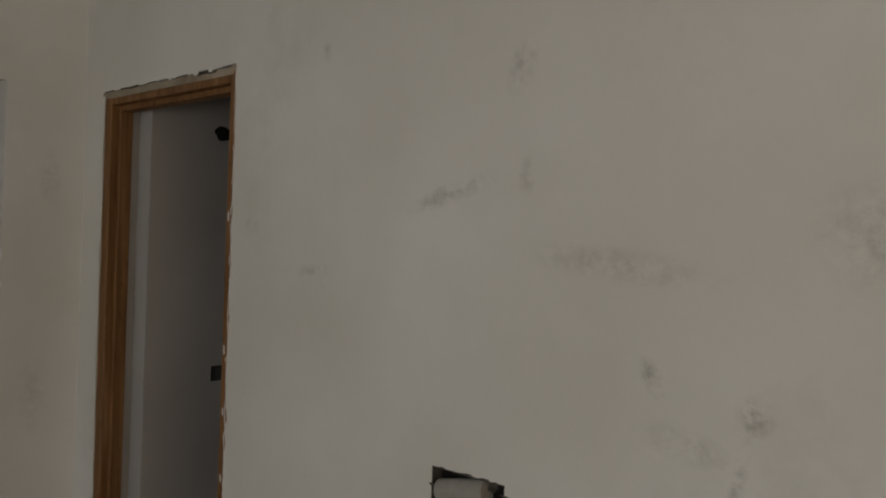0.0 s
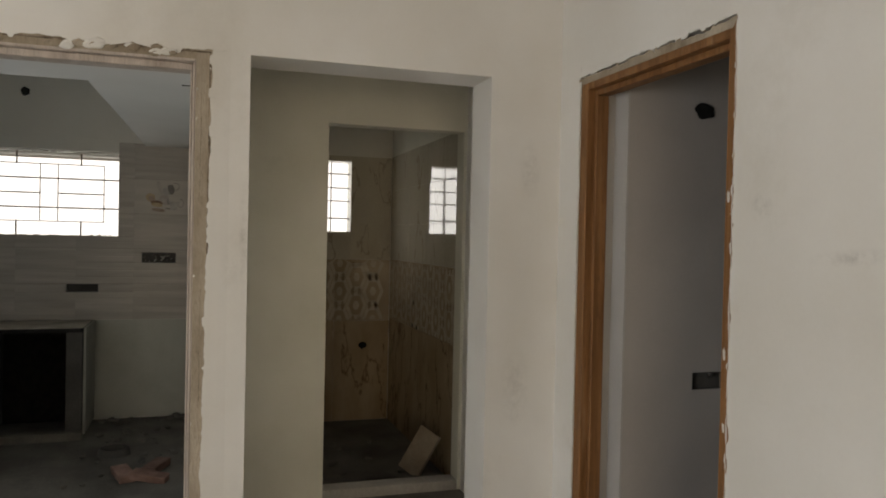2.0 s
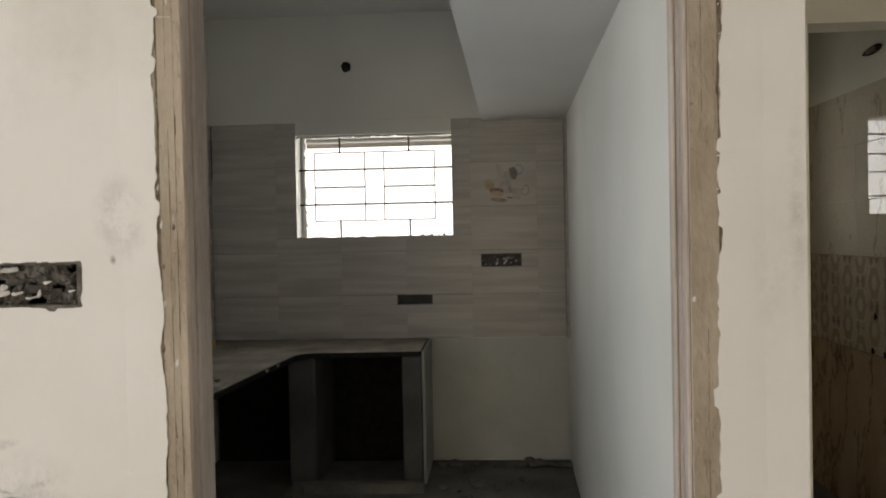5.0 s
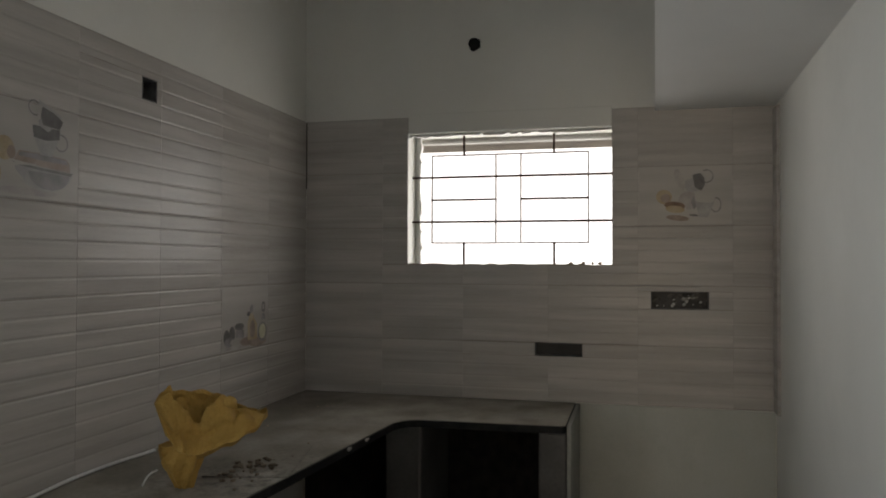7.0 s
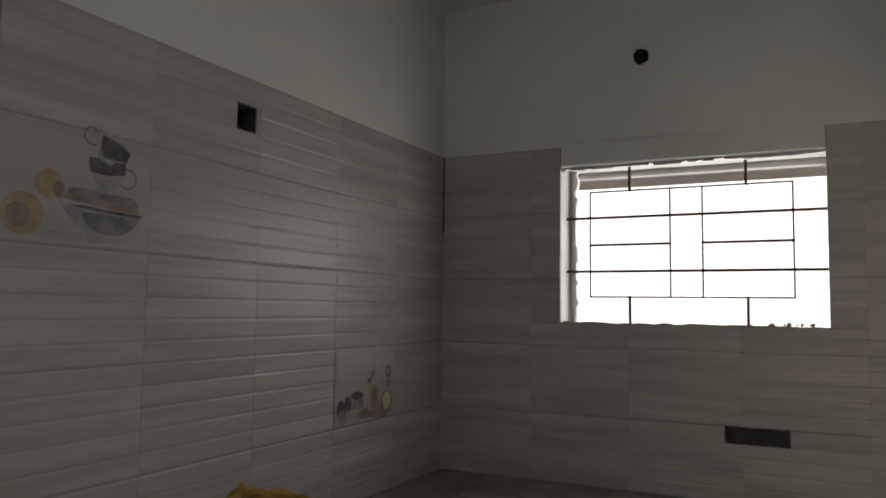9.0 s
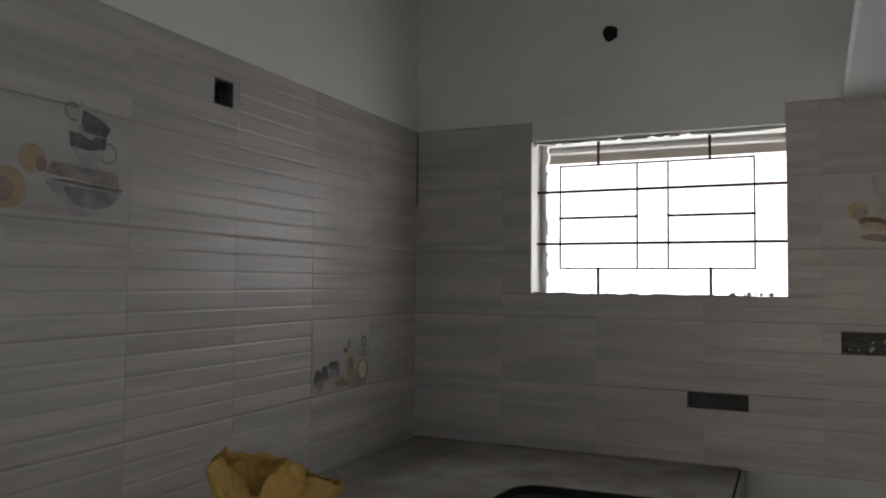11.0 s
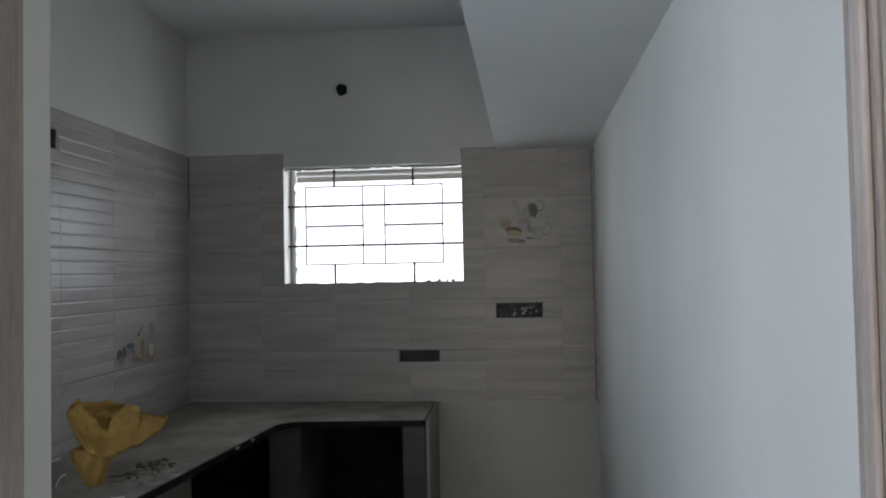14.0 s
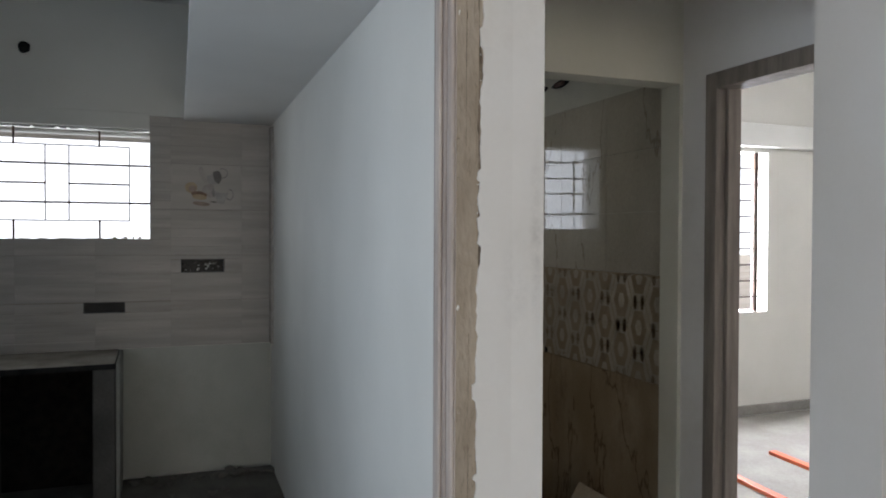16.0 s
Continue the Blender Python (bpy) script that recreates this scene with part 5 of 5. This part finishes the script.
# cups and pastries beside the window
dec = thing("decor_tile", (-6.998, -0.38, 1.73), "printed tile with white cups and brown pastries", "tile")
G = -6.9995
flat_shape([(-0.598, 1.735), (-0.165, 1.735), (-0.165, 2.02), (-0.598, 2.02)], "x", G - 0.0008, DECOR, dec, "tile_face")
cup(dec, "x", G, -0.335, 1.895, 0.125, 0.105, PALEPRINT, 14, 1, DECOR)
flat_shape([(-0.345, 1.975), (-0.310, 1.985), (-0.290, 1.960), (-0.288, 1.925), (-0.305, 1.898), (-0.335, 1.915)], "x", G, DARKPRINT, dec, "printed_shade")
flat_shape(oval(-0.405, 1.955, 0.020, 0.055, 20), "x", G, HAZE, dec, "printed_shadow")
flat_shape(oval(-0.365, 1.850, 0.048, 0.045, 0), "x", G, HAZE, dec, "printed_cup")
flat_shape([(-0.345, 1.872), (-0.318, 1.868), (-0.318, 1.835), (-0.338, 1.805), (-0.352, 1.84)], "x", G, GREYPRINT, dec, "printed_shade")
cup(dec, "x", G, -0.295, 1.768, 0.095, 0.115, PALEPRINT, -4, 1, DECOR)
for a, z, ra, rz, m in ((-0.480, 1.870, 0.038, 0.036, TANPRINT), (-0.472, 1.862, 0.024, 0.022, BROWNPRINT), (-0.425, 1.795, 0.056, 0.044, DECOR), (-0.430, 1.826, 0.050, 0.020, DARKBROWN), (-0.428, 1.808, 0.046, 0.018, TANPRINT), (-0.415, 1.765, 0.055, 0.014, BROWNPRINT), (-0.340, 1.778, 0.022, 0.005, DARKPRINT)):
    flat_shape(oval(a, z, ra, rz, -6, 16), "x", G, m, dec, "printed_pastry")
# dark open joint in the corner of the tiles
structure("tile_corner_joint", box(bmesh.new(), -6.9975, -6.993, -2.386, -2.3825, 1.95, 2.315), BLACK, "open dark joint in the tile corner", "joint")
structure("tile_return", bevelled(box(bmesh.new(), -6.99, -6.88, 0.018, 0.0325, 0.84, 2.28), 0.002), KTILE, "narrow strip of tile on the partition wall", "tiles")


# ---- bathroom tiles ----
def panel_row(parent, axis, at, cols, z0, z1, material, thick=0.008, tilt=0.0):
    for a0, a1 in zip(cols, cols[1:]):
        g = 0.001
        if axis == "x":
            bm = bevelled(box(bmesh.new(), at, at + thick, a0 + g, a1 - g, z0 + g, z1 - g), 0.001, 1)
        else:
            bm = bevelled(box(bmesh.new(), a0 + g, a1 - g, at - thick, at, z0 + g, z1 - g), 0.001, 1)
        if tilt:
            mid = Vector(((a0 + a1) / 2, at - thick, (z0 + z1) / 2))
            bmesh.ops.rotate(bm, cent=mid, verts=bm.verts[:], matrix=Matrix.Rotation(radians(random.uniform(-tilt, tilt)), 3, "Z") @ Matrix.Rotation(radians(random.uniform(-tilt, tilt)), 3, "X"))
        put("tile", bm, material, parent)


def hex_band(parent, axis, at, a0, a1, z0, z1, size):
    """Printed hexagons: for each cell a dark ring, a pale ring and a dark core, in one thin mesh a colour."""
    dark, pale = bmesh.new(), bmesh.new()

    def ring(bm, a, z, ro, ri):
        pts = []
        for r in (ro, ri):
            corners = [(min(max(a + r * math.cos(radians(60 * k)), a0), a1), min(max(z + 1.45 * r * math.sin(radians(60 * k)), z0), z1)) for k in range(6)]
            pts.append([bm.verts.new((at, p, q) if axis == "x" else (p, at, q)) for p, q in corners])
        for k in range(6):
            bm.faces.new((pts[0][k], pts[0][(k + 1) % 6], pts[1][(k + 1) % 6], pts[1][k]))
    i = 0
    a = a0 + size * 0.5
    while a < a1:
        z = z0 + (size * 1.26 if i % 2 else 0.0)
        while z <= z1 + size * 0.5:
            ring(pale, a, z, size * 0.98, size * 0.66)
            ring(pale, a, z, size * 0.30, size * 0.02)
            for side in (-1, 1):
                for dx in (-0.30, 0.30):
                    ring(dark, a + size * dx, z + side * size * 1.12, size * 0.17, size * 0.01)
            z += size * 2.52
        a += size * 1.5
        i += 1
    for bm, m in ((dark, HEXDARK), (pale, HEXLIGHT)):
        bmesh.ops.dissolve_degenerate(bm, dist=0.0005, edges=bm.edges[:])
        put("hexagon_print", bm, m, parent)


bt = thing("bath_tiles_north", (0, 0, 0), "glossy cream and brown marble tiles with a hexagon band", "tiles", kind="structure")
cols = [-7.0, -6.855, -6.363, -5.871, -5.379, -4.887, -4.724]
panel_row(bt, "y", 1.628, cols, -0.12, 0.825, BROWNMARBLE)
for z0, z1 in ((0.825, 1.10), (1.10, 1.37)):
    panel_row(bt, "y", 1.628, cols, z0, z1, HEXBASE)
for z0, z1 in ((1.37, 1.687), (1.687, 2.004), (2.004, 2.32)):
    panel_row(bt, "y", 1.628, cols, z0, z1, MARBLE, tilt=0.14)
hex_band(bt, "y", 1.6192, -6.995, -4.727, 0.83, 1.365, 0.104)
bt = thing("bath_tiles_west", (0, 0, 0), "cream and brown marble tiles with a hexagon band", "tiles", kind="structure")
cols = [0.155, 0.62, 1.10, 1.618]
panel_row(bt, "x", -7.008, cols, -0.12, 0.80, BROWNMARBLE)
panel_row(bt, "x", -7.008, cols, 0.80, 1.365, HEXBASE)
for c0, c1, z0, z1 in ((0.155, 0.62, 1.365, 2.31), (1.24, 1.618, 1.365, 2.31), (0.62, 1.24, 1.365, 1.617), (0.62, 1.24, 2.26, 2.31)):
    panel_row(bt, "x", -7.008, [c0, c1], z0, z1, DULLMARBLE)
hex_band(bt, "x", -6.9992, 0.16, 1.615, 0.81, 1.36, 0.104)
